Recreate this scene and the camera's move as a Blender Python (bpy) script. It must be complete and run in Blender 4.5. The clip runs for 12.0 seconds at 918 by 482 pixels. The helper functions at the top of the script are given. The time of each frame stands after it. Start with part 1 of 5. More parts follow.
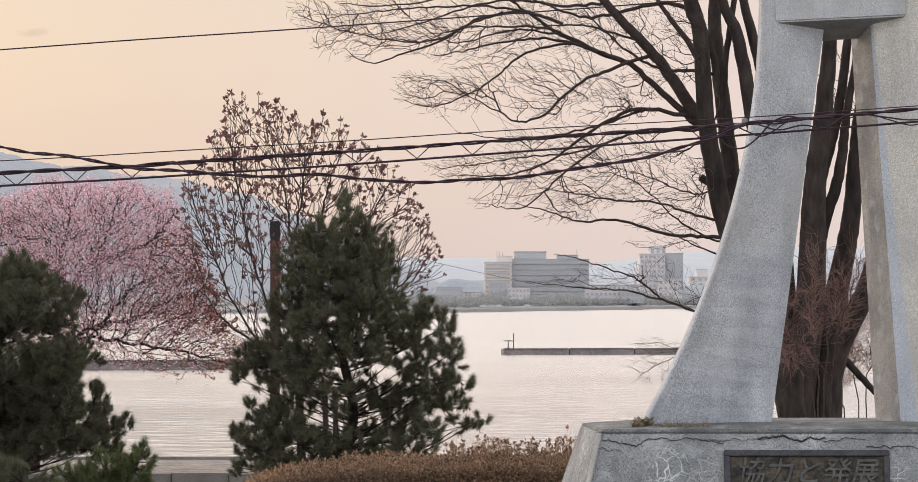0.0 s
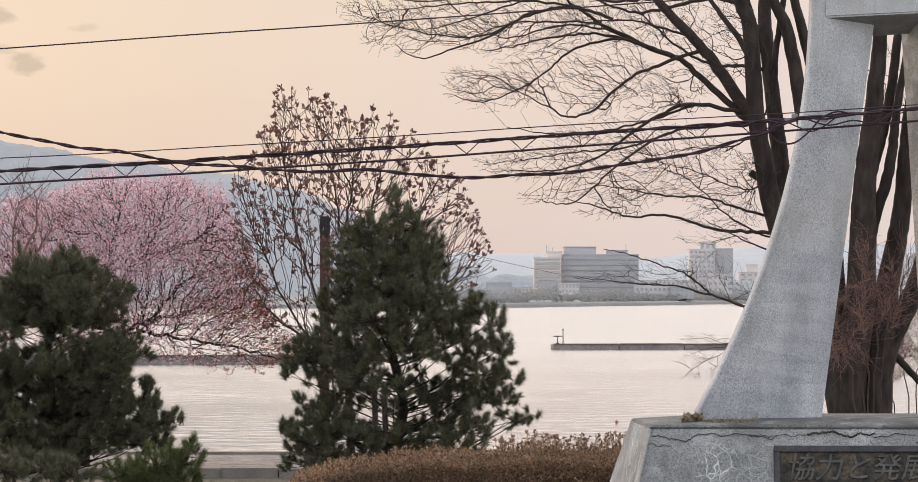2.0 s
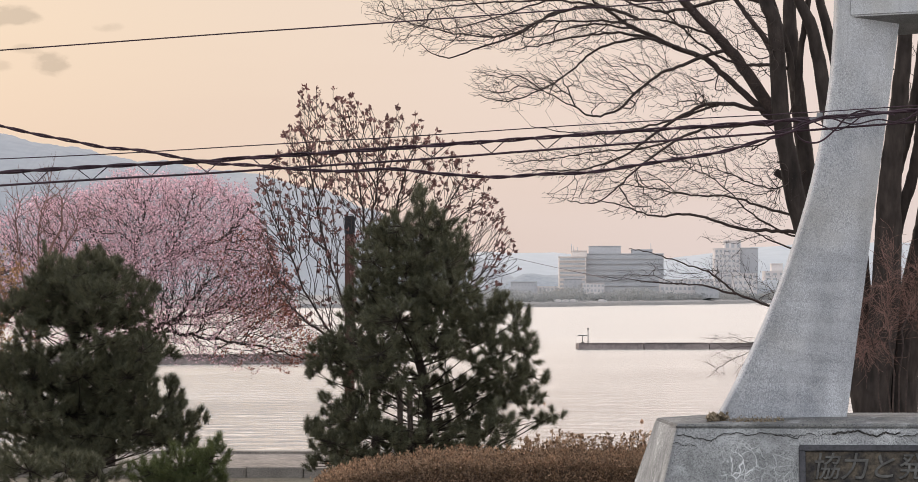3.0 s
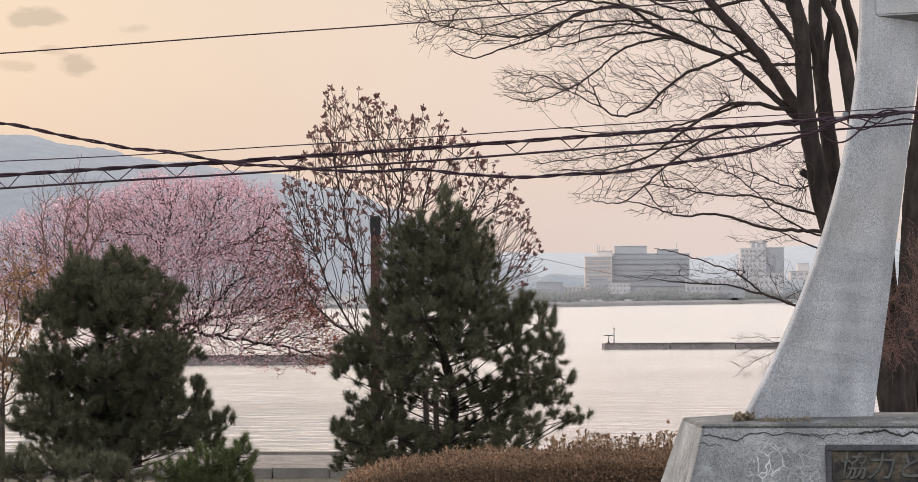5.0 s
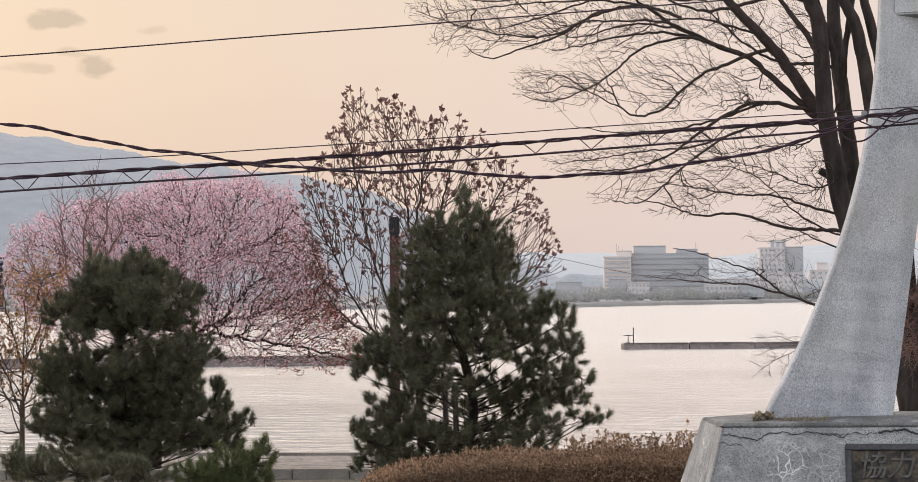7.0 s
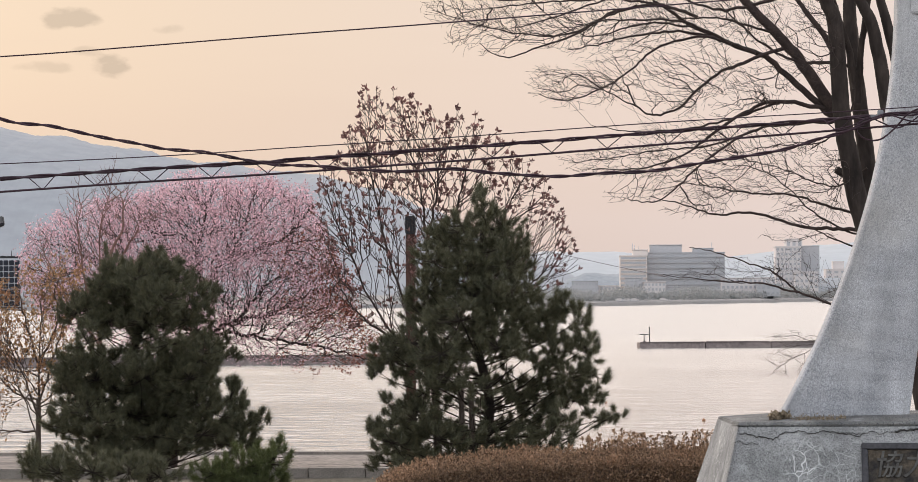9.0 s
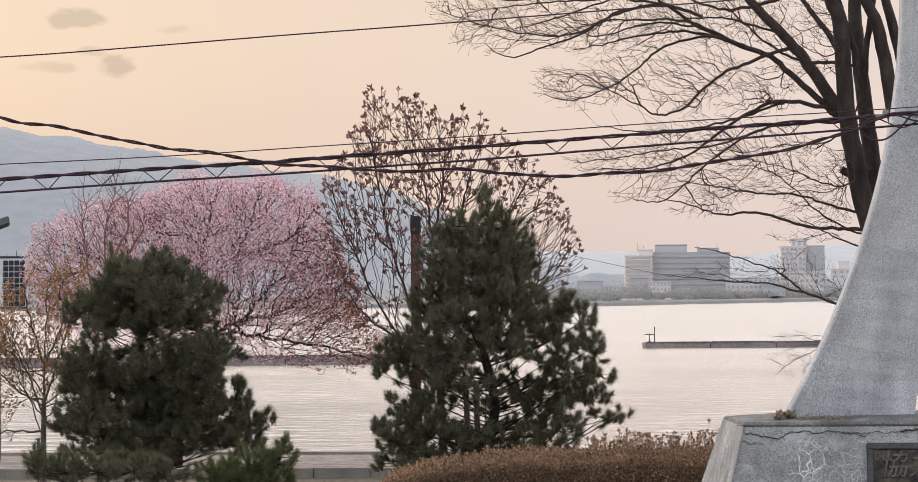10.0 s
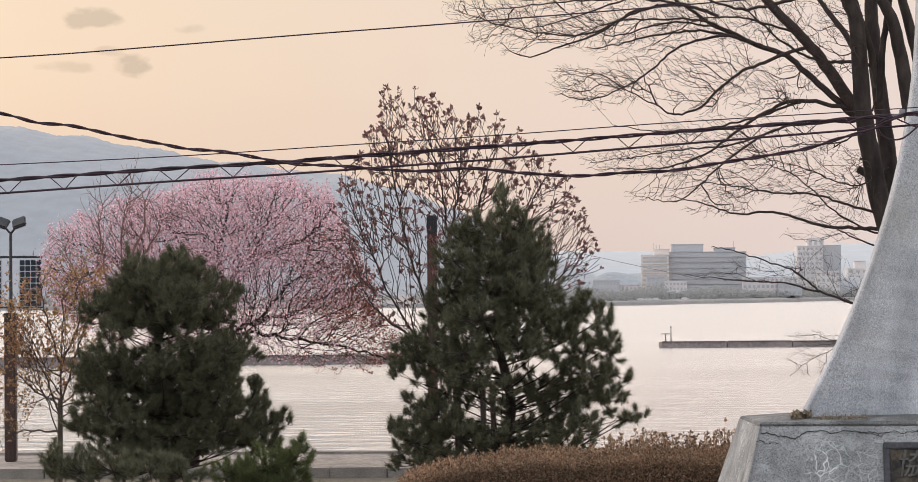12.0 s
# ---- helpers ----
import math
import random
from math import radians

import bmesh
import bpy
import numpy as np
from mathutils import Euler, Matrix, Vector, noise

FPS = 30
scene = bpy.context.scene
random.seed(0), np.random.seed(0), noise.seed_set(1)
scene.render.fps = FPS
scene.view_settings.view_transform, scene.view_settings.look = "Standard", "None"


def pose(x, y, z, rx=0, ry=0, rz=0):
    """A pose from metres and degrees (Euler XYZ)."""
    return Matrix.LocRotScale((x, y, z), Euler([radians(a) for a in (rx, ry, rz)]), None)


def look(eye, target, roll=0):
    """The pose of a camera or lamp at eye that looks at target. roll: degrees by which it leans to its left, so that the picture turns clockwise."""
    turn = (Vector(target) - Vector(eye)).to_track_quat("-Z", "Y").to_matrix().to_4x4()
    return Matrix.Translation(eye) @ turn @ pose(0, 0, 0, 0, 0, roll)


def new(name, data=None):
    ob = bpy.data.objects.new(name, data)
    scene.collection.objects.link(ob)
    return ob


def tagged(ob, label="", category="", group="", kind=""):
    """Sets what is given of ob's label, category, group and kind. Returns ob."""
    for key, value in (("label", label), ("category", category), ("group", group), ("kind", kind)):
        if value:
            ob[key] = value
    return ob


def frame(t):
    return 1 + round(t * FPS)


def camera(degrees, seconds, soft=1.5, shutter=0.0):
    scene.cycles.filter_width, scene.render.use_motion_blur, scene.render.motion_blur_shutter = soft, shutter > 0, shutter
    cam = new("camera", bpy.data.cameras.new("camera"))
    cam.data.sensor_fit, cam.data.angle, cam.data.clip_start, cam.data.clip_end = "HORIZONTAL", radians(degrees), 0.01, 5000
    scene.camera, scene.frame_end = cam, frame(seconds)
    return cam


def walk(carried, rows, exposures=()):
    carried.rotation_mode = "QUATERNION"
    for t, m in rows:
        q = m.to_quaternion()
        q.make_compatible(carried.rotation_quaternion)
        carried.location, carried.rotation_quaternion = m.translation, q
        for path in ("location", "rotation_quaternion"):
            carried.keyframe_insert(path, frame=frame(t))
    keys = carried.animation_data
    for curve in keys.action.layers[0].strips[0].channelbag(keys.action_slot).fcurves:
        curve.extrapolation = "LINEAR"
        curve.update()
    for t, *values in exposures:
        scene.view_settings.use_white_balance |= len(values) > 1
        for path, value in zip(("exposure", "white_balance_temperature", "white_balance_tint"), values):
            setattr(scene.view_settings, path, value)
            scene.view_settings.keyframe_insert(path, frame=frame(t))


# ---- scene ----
cam = camera(14.0, 12.0, soft=0.85)
EYE = 3.2          # the camera's height over the park, on a tripod that only turns
ROWS = [           # seconds, yaw to the left, pitch, lean to the left, in degrees
    (0.0, 0.000, 0.852, 0.000),
    (0.5, 0.079, 0.848, 0.020),
    (1.0, 0.261, 0.826, 0.030),
    (1.5, 0.507, 0.802, 0.045),
    (2.0, 0.760, 0.779, 0.040),
    (2.5, 0.978, 0.774, 0.036),
    (3.0, 1.142, 0.769, 0.012),
    (5.0, 1.537, 0.774, -0.100),
    (5.5, 1.595, 0.788, -0.235),
    (6.0, 1.664, 0.791, -0.275),
    (6.5, 1.745, 0.788, -0.300),
    (7.0, 1.828, 0.781, -0.290),
    (9.0, 2.073, 0.767, -0.285),
    (9.5, 2.105, 0.767, -0.295),
    (10.0, 2.152, 0.767, -0.305),
    (10.5, 2.210, 0.763, -0.300),
    (11.0, 2.277, 0.761, -0.300),
    (11.5, 2.345, 0.757, -0.295),
    (12.0, 2.402, 0.762, -0.315),
]
walk(cam, [(t, pose(0, 0, EYE, 0, 0, yaw) @ pose(0, 0, 0, 90 + pitch) @ pose(0, 0, 0, 0, 0, lean)) for t, yaw, pitch, lean in ROWS])
WATER = -3.8       # the lake's level

# ---- world, sun ----
def build_world():
    w = bpy.data.worlds.new("dusk_sky")
    scene.world = w
    w.use_nodes = True
    n, l = w.node_tree.nodes, w.node_tree.links
    n.clear()

    def node(kind, **values):
        made = n.new(kind)
        for key, value in values.items():
            made.inputs[key].default_value = value
        return made

    def calc(op, a, b=0.0, c=0.0):
        made = n.new("ShaderNodeMath")
        made.operation = op
        for i, v in enumerate((a, b, c)):
            if isinstance(v, (int, float)):
                made.inputs[i].default_value = v
            else:
                l.new(v, made.inputs[i])
        return made.outputs[0]

    def span(v, a, b):
        made = n.new("ShaderNodeMapRange")
        made.interpolation_type = "SMOOTHSTEP"
        made.inputs["From Min"].default_value, made.inputs["From Max"].default_value = a, b
        l.new(v, made.inputs["Value"])
        return made.outputs["Result"]

    def blend(fac, a, b):
        made = n.new("ShaderNodeMix")
        made.data_type = "RGBA"
        for socket, v in ((made.inputs[0], fac), (made.inputs[6], a), (made.inputs[7], b)):
            if isinstance(v, (int, float)):
                socket.default_value = v
            elif isinstance(v, tuple):
                socket.default_value = (*v, 1)
            else:
                l.new(v, socket)
        return made.outputs[2]

    coord = n.new("ShaderNodeTexCoord")
    sep = n.new("ShaderNodeSeparateXYZ")
    l.new(coord.outputs["Generated"], sep.inputs[0])
    x, y, z = sep.outputs
    sky = n.new("ShaderNodeTexSky")
    sky.sky_type, sky.sun_disc = "NISHITA", False
    sky.sun_elevation, sky.sun_rotation, sky.dust_density = radians(8), radians(-32), 3.0
    dim = n.new("ShaderNodeVectorMath")
    dim.operation = "SCALE"
    l.new(sky.outputs[0], dim.inputs[0])
    dim.inputs["Scale"].default_value = 0.12
    # evening haze: pink over the water, yellow towards the sun, pale blue overhead and behind
    aside = span(x, -0.16, 0.10)
    low = blend(aside, SKY_LOW_LEFT, SKY_LOW_RIGHT)
    high = blend(aside, SKY_HIGH_LEFT, SKY_HIGH_RIGHT)
    front = blend(span(z, 0.0, 0.075), low, high)
    front = blend(span(z, 0.079, 0.15), front, SKY_GLOW)
    front = blend(span(z, 0.30, 0.78), front, SKY_TOP)
    haze = blend(span(y, 0.35, -0.35), front, SKY_BACK)
    # soft streaks in the haze
    stretch = node("ShaderNodeMapping")
    stretch.inputs["Scale"].default_value = (6, 6, 40)
    l.new(coord.outputs["Generated"], stretch.inputs[0])
    streak = node("ShaderNodeTexNoise", Scale=1.6, Detail=4.0)
    l.new(stretch.outputs[0], streak.inputs["Vector"])
    haze = blend(calc("MULTIPLY", span(streak.outputs["Fac"], 0.45, 0.75), 0.22), haze, (0.74, 0.60, 0.54))
    # a few small grey clouds
    puff = node("ShaderNodeTexNoise", Scale=95.0, Detail=5.0)
    wide = node("ShaderNodeMapping")
    wide.inputs["Scale"].default_value = (1, 1, 2.0)
    l.new(coord.outputs["Generated"], wide.inputs[0])
    l.new(wide.outputs[0], puff.inputs["Vector"])
    total = 0.0
    for cx, cz, sx, sz, depth in CLOUDS:
        dx = calc("DIVIDE", calc("SUBTRACT", x, cx), sx)
        dz = calc("DIVIDE", calc("SUBTRACT", z, cz), sz)
        far = calc("ADD", calc("MULTIPLY", dx, dx), calc("MULTIPLY", dz, dz))
        far = calc("ADD", far, calc("MULTIPLY", calc("SUBTRACT", puff.outputs["Fac"], 0.5), 3.8))
        total = calc("ADD", total, calc("MULTIPLY", span(far, 1.1, 0.0), depth))
    total = calc("MULTIPLY", total, span(y, 0.5, 0.9))
    haze = blend(calc("MINIMUM", total, 0.8), haze, (0.48, 0.415, 0.38))
    both = blend(0.88, dim.outputs[0], haze)
    back = node("ShaderNodeBackground", Strength=1.0)
    l.new(both, back.inputs["Color"])
    out = n.new("ShaderNodeOutputWorld")
    l.new(back.outputs[0], out.inputs[0])


SKY_LOW_LEFT, SKY_LOW_RIGHT = (0.71, 0.57, 0.512), (0.825, 0.71, 0.69)
SKY_HIGH_LEFT, SKY_HIGH_RIGHT = (0.79, 0.65, 0.55), (0.835, 0.705, 0.682)
SKY_GLOW, SKY_TOP, SKY_BACK = (2.80, 2.45, 2.29), (1.2, 1.18, 1.22), (1.22, 1.28, 1.40)
CLOUDS = ((-0.1388, 0.0732, 0.0076, 0.0034, 1.0), (-0.1292, 0.0604, 0.0056, 0.0042, 1.0), (-0.1335, 0.0640, 0.0050, 0.0016, 0.5),
          (-0.1445, 0.0602, 0.008, 0.0018, 0.5), (-0.1139, 0.0703, 0.0050, 0.0015, 0.5))
build_world()
sun = new("sun", bpy.data.lights.new("sun", "SUN"))
sun.data.energy, sun.data.angle, sun.data.color = 0.9, radians(14), (1.0, 0.86, 0.7)
sun.matrix_world = look((-30, 48, 12), (0, 0, 0))


# ---- materials ----
def mat(name, base, other=None, scale=6.0, rough=0.8, bump=0.0, bump_scale=40.0, metal=0.0, island=0.0, stretch=(1, 1, 1), fine=0.25, thin=0.0, detail=6.0):
    """A surface that wanders between two colours at a large and a fine scale, with relief."""
    m = bpy.data.materials.new(name)
    m.use_nodes = True
    n, l = m.node_tree.nodes, m.node_tree.links
    b = n["Principled BSDF"]
    b.inputs["Roughness"].default_value, b.inputs["Metallic"].default_value = rough, metal
    b.inputs["Specular IOR Level"].default_value = 0.3
    other = other or tuple(c * 0.7 for c in base)
    tc = n.new("ShaderNodeTexCoord")
    mp = n.new("ShaderNodeMapping")
    mp.inputs["Scale"].default_value = stretch
    l.new(tc.outputs["Object"], mp.inputs[0])
    big = n.new("ShaderNodeTexNoise")
    big.inputs["Scale"].default_value, big.inputs["Detail"].default_value = scale, detail
    small = n.new("ShaderNodeTexNoise")
    small.inputs["Scale"].default_value, small.inputs["Detail"].default_value = bump_scale, 4.0
    l.new(mp.outputs[0], big.inputs["Vector"])
    l.new(mp.outputs[0], small.inputs["Vector"])
    ramp = n.new("ShaderNodeMapRange")
    ramp.inputs["From Min"].default_value, ramp.inputs["From Max"].default_value = 0.35, 0.65
    l.new(big.outputs["Fac"], ramp.inputs["Value"])
    mix = n.new("ShaderNodeMix")
    mix.data_type = "RGBA"
    mix.inputs[6].default_value, mix.inputs[7].default_value = (*base, 1), (*other, 1)
    l.new(ramp.outputs[0], mix.inputs[0])
    value = n.new("ShaderNodeHueSaturation")
    l.new(mix.outputs[2], value.inputs["Color"])
    vary = n.new("ShaderNodeMapRange")
    vary.inputs["From Min"].default_value, vary.inputs["From Max"].default_value = 0.3, 0.7
    vary.inputs["To Min"].default_value, vary.inputs["To Max"].default_value = 1 - fine, 1 + fine
    l.new(small.outputs["Fac"], vary.inputs["Value"])
    if island:
        geo = n.new("ShaderNodeNewGeometry")
        each = n.new("ShaderNodeMapRange")
        each.inputs["To Min"].default_value, each.inputs["To Max"].default_value = 1 - island, 1 + island
        l.new(geo.outputs["Random Per Island"], each.inputs["Value"])
        mul = n.new("ShaderNodeMath")
        mul.operation = "MULTIPLY"
        l.new(each.outputs[0], mul.inputs[0])
        l.new(vary.outputs[0], mul.inputs[1])
        l.new(mul.outputs[0], value.inputs["Value"])
    else:
        l.new(vary.outputs[0], value.inputs["Value"])
    l.new(value.outputs[0], b.inputs["Base Color"])
    if bump:
        bp = n.new("ShaderNodeBump")
        bp.inputs["Strength"].default_value, bp.inputs["Distance"].default_value = 0.6, bump
        l.new(small.outputs["Fac"], bp.inputs["Height"])
        l.new(bp.outputs[0], b.inputs["Normal"])
    if thin:
        tr = n.new("ShaderNodeBsdfTranslucent")
        l.new(value.outputs[0], tr.inputs["Color"])
        ms = n.new("ShaderNodeMixShader")
        ms.inputs[0].default_value = thin
        l.new(b.outputs[0], ms.inputs[1])
        l.new(tr.outputs[0], ms.inputs[2])
        l.new(ms.outputs[0], n["Material Output"].inputs[0])
    return m


def water_material():
    m = bpy.data.materials.new("lake_water")
    m.use_nodes = True
    n, l = m.node_tree.nodes, m.node_tree.links
    b = n["Principled BSDF"]
    b.inputs["Base Color"].default_value = (0.10, 0.12, 0.12, 1)
    b.inputs["Roughness"].default_value = 0.10
    b.inputs["IOR"].default_value = 1.33
    tc = n.new("ShaderNodeTexCoord")
    height = None
    for sx, sy, amount in ((0.34, 0.42, 1.0), (0.95, 1.25, 0.35)):
        mp = n.new("ShaderNodeMapping")
        mp.inputs["Scale"].default_value = (sx, sy, 1)
        mp.inputs["Rotation"].default_value = (0, 0, radians(16))
        l.new(tc.outputs["Object"], mp.inputs[0])
        nz = n.new("ShaderNodeTexNoise")
        nz.inputs["Scale"].default_value, nz.inputs["Detail"].default_value = 1.0, 3.0
        l.new(mp.outputs[0], nz.inputs["Vector"])
        mu = n.new("ShaderNodeMath")
        mu.operation = "MULTIPLY_ADD"
        mu.inputs[1].default_value = amount
        l.new(nz.outputs["Fac"], mu.inputs[0])
        if height:
            l.new(height, mu.inputs[2])
        height = mu.outputs[0]
    sep = n.new("ShaderNodeSeparateXYZ")
    l.new(tc.outputs["Object"], sep.inputs[0])
    far = n.new("ShaderNodeMapRange")
    far.inputs["From Min"].default_value, far.inputs["From Max"].default_value = 180, 600
    far.inputs["To Min"].default_value, far.inputs["To Max"].default_value = 0.10, 0.24
    l.new(sep.outputs[1], far.inputs["Value"])
    l.new(far.outputs[0], b.inputs["Roughness"])
    bp = n.new("ShaderNodeBump")
    bp.inputs["Distance"].default_value = 0.22
    # calmer and rougher lanes
    lane_map = n.new("ShaderNodeMapping")
    lane_map.inputs["Scale"].default_value = (0.035, 0.03, 1)
    l.new(tc.outputs["Object"], lane_map.inputs[0])
    lane = n.new("ShaderNodeTexNoise")
    lane.inputs["Scale"].default_value, lane.inputs["Detail"].default_value = 1.0, 4.0
    l.new(lane_map.outputs[0], lane.inputs["Vector"])
    lanes = n.new("ShaderNodeMapRange")
    lanes.inputs["From Min"].default_value, lanes.inputs["From Max"].default_value = 0.35, 0.65
    lanes.inputs["To Min"].default_value, lanes.inputs["To Max"].default_value = 0.28, 0.95
    l.new(lane.outputs["Fac"], lanes.inputs["Value"])
    l.new(lanes.outputs[0], bp.inputs["Strength"])
    l.new(height, bp.inputs["Height"])
    l.new(bp.outputs[0], b.inputs["Normal"])
    return m


def concrete_material(name, base, dark, cracks=0.0, pits=0.35, runs=0.5, bloom=0.5, warm=0.0, holes=0.0, lichen=0.0):
    """Old cast concrete: grey-white mottling, dark pits, runs of dirt and, if wanted, pale healed cracks."""
    m = mat(name, base, dark, scale=2.4, rough=0.92, bump=0.005, bump_scale=110, fine=0.34)
    n, l = m.node_tree.nodes, m.node_tree.links
    b = n["Principled BSDF"]
    b.inputs["Specular IOR Level"].default_value = 0.05
    col = b.inputs["Base Color"].links[0].from_socket
    tc = n["Texture Coordinate"]

    def over(col, fac, colour, amount):
        mul = n.new("ShaderNodeMath")
        mul.operation = "MULTIPLY"
        mul.inputs[1].default_value = amount
        l.new(fac, mul.inputs[0])
        mix = n.new("ShaderNodeMix")
        mix.data_type = "RGBA"
        l.new(mul.outputs[0], mix.inputs[0])
        l.new(col, mix.inputs[6])
        mix.inputs[7].default_value = (*colour, 1)
        return mix.outputs[2]

    def ranged(socket, a, b_):
        r = n.new("ShaderNodeMapRange")
        r.inputs["From Min"].default_value, r.inputs["From Max"].default_value = a, b_
        l.new(socket, r.inputs["Value"])
        return r.outputs[0]

    def noise_of(scale, stretch=(1, 1, 1), detail=5.0):
        mp = n.new("ShaderNodeMapping")
        mp.inputs["Scale"].default_value = stretch
        l.new(tc.outputs["Object"], mp.inputs[0])
        nz = n.new("ShaderNodeTexNoise")
        nz.inputs["Scale"].default_value, nz.inputs["Detail"].default_value = scale, detail
        l.new(mp.outputs[0], nz.inputs["Vector"])
        return nz.outputs["Fac"]

    col = over(col, ranged(noise_of(75, detail=5.0), 0.52, 0.62), (0.14, 0.14, 0.15), pits)     # pits
    col = over(col, ranged(noise_of(2.2, (1.6, 1.6, 0.25)), 0.50, 0.68), (0.19, 0.19, 0.20), runs)     # runs
    col = over(col, ranged(noise_of(7.0), 0.53, 0.68), (0.56, 0.56, 0.57), bloom)     # lime bloom
    if warm:
        col = over(col, ranged(noise_of(0.85, detail=3.0), 0.46, 0.62), (0.50, 0.47, 0.425), warm)     # warmer pours
    if lichen:
        # speckled dark growth in wide patches, and pale smears
        grown = n.new("ShaderNodeMath")
        grown.operation = "MULTIPLY"
        l.new(ranged(noise_of(62, detail=8.0), 0.50, 0.60), grown.inputs[0])
        l.new(ranged(noise_of(1.25, detail=4.0), 0.45, 0.58), grown.inputs[1])
        col = over(col, grown.outputs[0], (0.20, 0.21, 0.23), lichen)
        col = over(col, ranged(noise_of(3.2, (1.0, 1.0, 0.45), 6.0), 0.54, 0.64), (0.66, 0.66, 0.67), lichen * 0.5)
        col = over(col, ranged(noise_of(9.0, (3.0, 3.0, 0.12), 4.0), 0.60, 0.70), (0.20, 0.20, 0.21), lichen * 0.35)
    if holes:
        col = over(col, ranged(noise_of(85, detail=4.0), 0.57, 0.62), (0.05, 0.05, 0.052), holes)     # open pits
        col = over(col, ranged(noise_of(5.0, (1.0, 1.0, 0.5)), 0.55, 0.66), (0.11, 0.11, 0.11), holes * 0.6)     # grime
    if cracks:
        nz = n.new("ShaderNodeTexVoronoi")
        nz.feature = "DISTANCE_TO_EDGE"
        nz.inputs["Scale"].default_value = 11.0
        warp = n.new("ShaderNodeTexNoise")
        warp.inputs["Scale"].default_value = 6.0
        add = n.new("ShaderNodeVectorMath")
        add.operation = "MULTIPLY_ADD"
        add.inputs[1].default_value = (0.16, 0.16, 0.16)
        l.new(tc.outputs["Object"], warp.inputs["Vector"])
        l.new(warp.outputs["Color"], add.inputs[0])
        l.new(tc.outputs["Object"], add.inputs[2])
        l.new(add.outputs[0], nz.inputs["Vector"])
        line = ranged(nz.outputs["Distance"], 0.045, 0.012)
        some = n.new("ShaderNodeMath")
        some.operation = "MULTIPLY"
        l.new(line, some.inputs[0])
        l.new(ranged(noise_of(1.3), 0.50, 0.60), some.inputs[1])
        col = over(col, some.outputs[0], (0.74, 0.74, 0.74), cracks)
    l.new(col, b.inputs["Base Color"])
    return m


BARK = mat("grey_bark", (0.056, 0.043, 0.037), (0.030, 0.023, 0.020), scale=5, rough=0.95, bump=0.03, bump_scale=14, stretch=(1, 1, 0.35), fine=0.4)
TWIG = mat("dark_twigs", (0.066, 0.046, 0.040), (0.042, 0.030, 0.027), scale=9, rough=0.9)
PINE_BARK = mat("pine_bark", (0.05, 0.038, 0.03), (0.025, 0.02, 0.017), scale=7, rough=0.95, bump=0.02, bump_scale=20)
NEEDLE = mat("pine_needles", (0.090, 0.092, 0.058), (0.145, 0.138, 0.082), scale=7.0, rough=0.6, island=0.4, thin=0.2)
GREEN_NEEDLE = mat("fresh_green_needles", (0.12, 0.135, 0.05), (0.085, 0.10, 0.042), scale=3, rough=0.6, island=0.4, thin=0.2)
BLOSSOM = mat("pink_blossom", (0.80, 0.56, 0.61), (0.70, 0.45, 0.50), scale=1.3, rough=0.7, island=0.3, thin=0.3)
RED_LEAF = mat("bronze_red_young_leaves", (0.30, 0.10, 0.06), (0.22, 0.09, 0.07), scale=3, rough=0.7, island=0.4, thin=0.3)
BUD_LEAF = mat("unfolding_leaves", (0.25, 0.13, 0.118), (0.17, 0.098, 0.09), scale=3, rough=0.7, island=0.4, thin=0.25)
RUST = mat("dull_red_post_paint", (0.14, 0.068, 0.054), (0.085, 0.047, 0.039), scale=4, rough=0.75, bump=0.003, stretch=(1, 1, 0.2))
YOUNG_BARK = mat("pale_young_bark", (0.12, 0.092, 0.075), (0.08, 0.062, 0.052), scale=8, rough=0.9)
YELLOW_LEAF = mat("yellowish_young_leaves", (0.38, 0.235, 0.11), (0.34, 0.175, 0.10), scale=3, rough=0.7, island=0.35, thin=0.35)
RED_TWIG = mat("reddish_twigs", (0.235, 0.135, 0.11), (0.165, 0.095, 0.08), scale=6, rough=0.9)
HEDGE_LEAF = mat("brown_hedge_leaves", (0.30, 0.19, 0.12), (0.215, 0.142, 0.092), scale=1.6, rough=0.8, island=0.6, thin=0.2)
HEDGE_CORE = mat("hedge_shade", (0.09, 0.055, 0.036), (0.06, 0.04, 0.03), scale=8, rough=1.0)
CONCRETE = concrete_material("weathered_concrete", (0.62, 0.62, 0.635), (0.46, 0.465, 0.485), pits=0.24, runs=0.30, warm=0.5, lichen=0.45)
BEIGE = concrete_material("buff_concrete", (0.72, 0.67, 0.595), (0.60, 0.56, 0.51), pits=0.12, runs=0.3, bloom=0.2, lichen=0.2)
SHADED_FACE = concrete_material("pitted_shaded_concrete", (0.47, 0.435, 0.39), (0.30, 0.28, 0.255), pits=0.6, runs=0.5)
SOFFIT_SHADE = concrete_material("shade_grey_concrete", (0.27, 0.27, 0.275), (0.19, 0.19, 0.195), pits=0.3, runs=0.4, bloom=0.1)
PALE_CHAMFER = concrete_material("pale_chamfer_concrete", (0.60, 0.61, 0.64), (0.52, 0.53, 0.56), pits=0.1, runs=0.2)
PLINTH = concrete_material("cracked_plinth_concrete", (0.41, 0.41, 0.405), (0.25, 0.255, 0.25), cracks=0.85, pits=0.6, runs=0.4, bloom=0.35, holes=0.55)
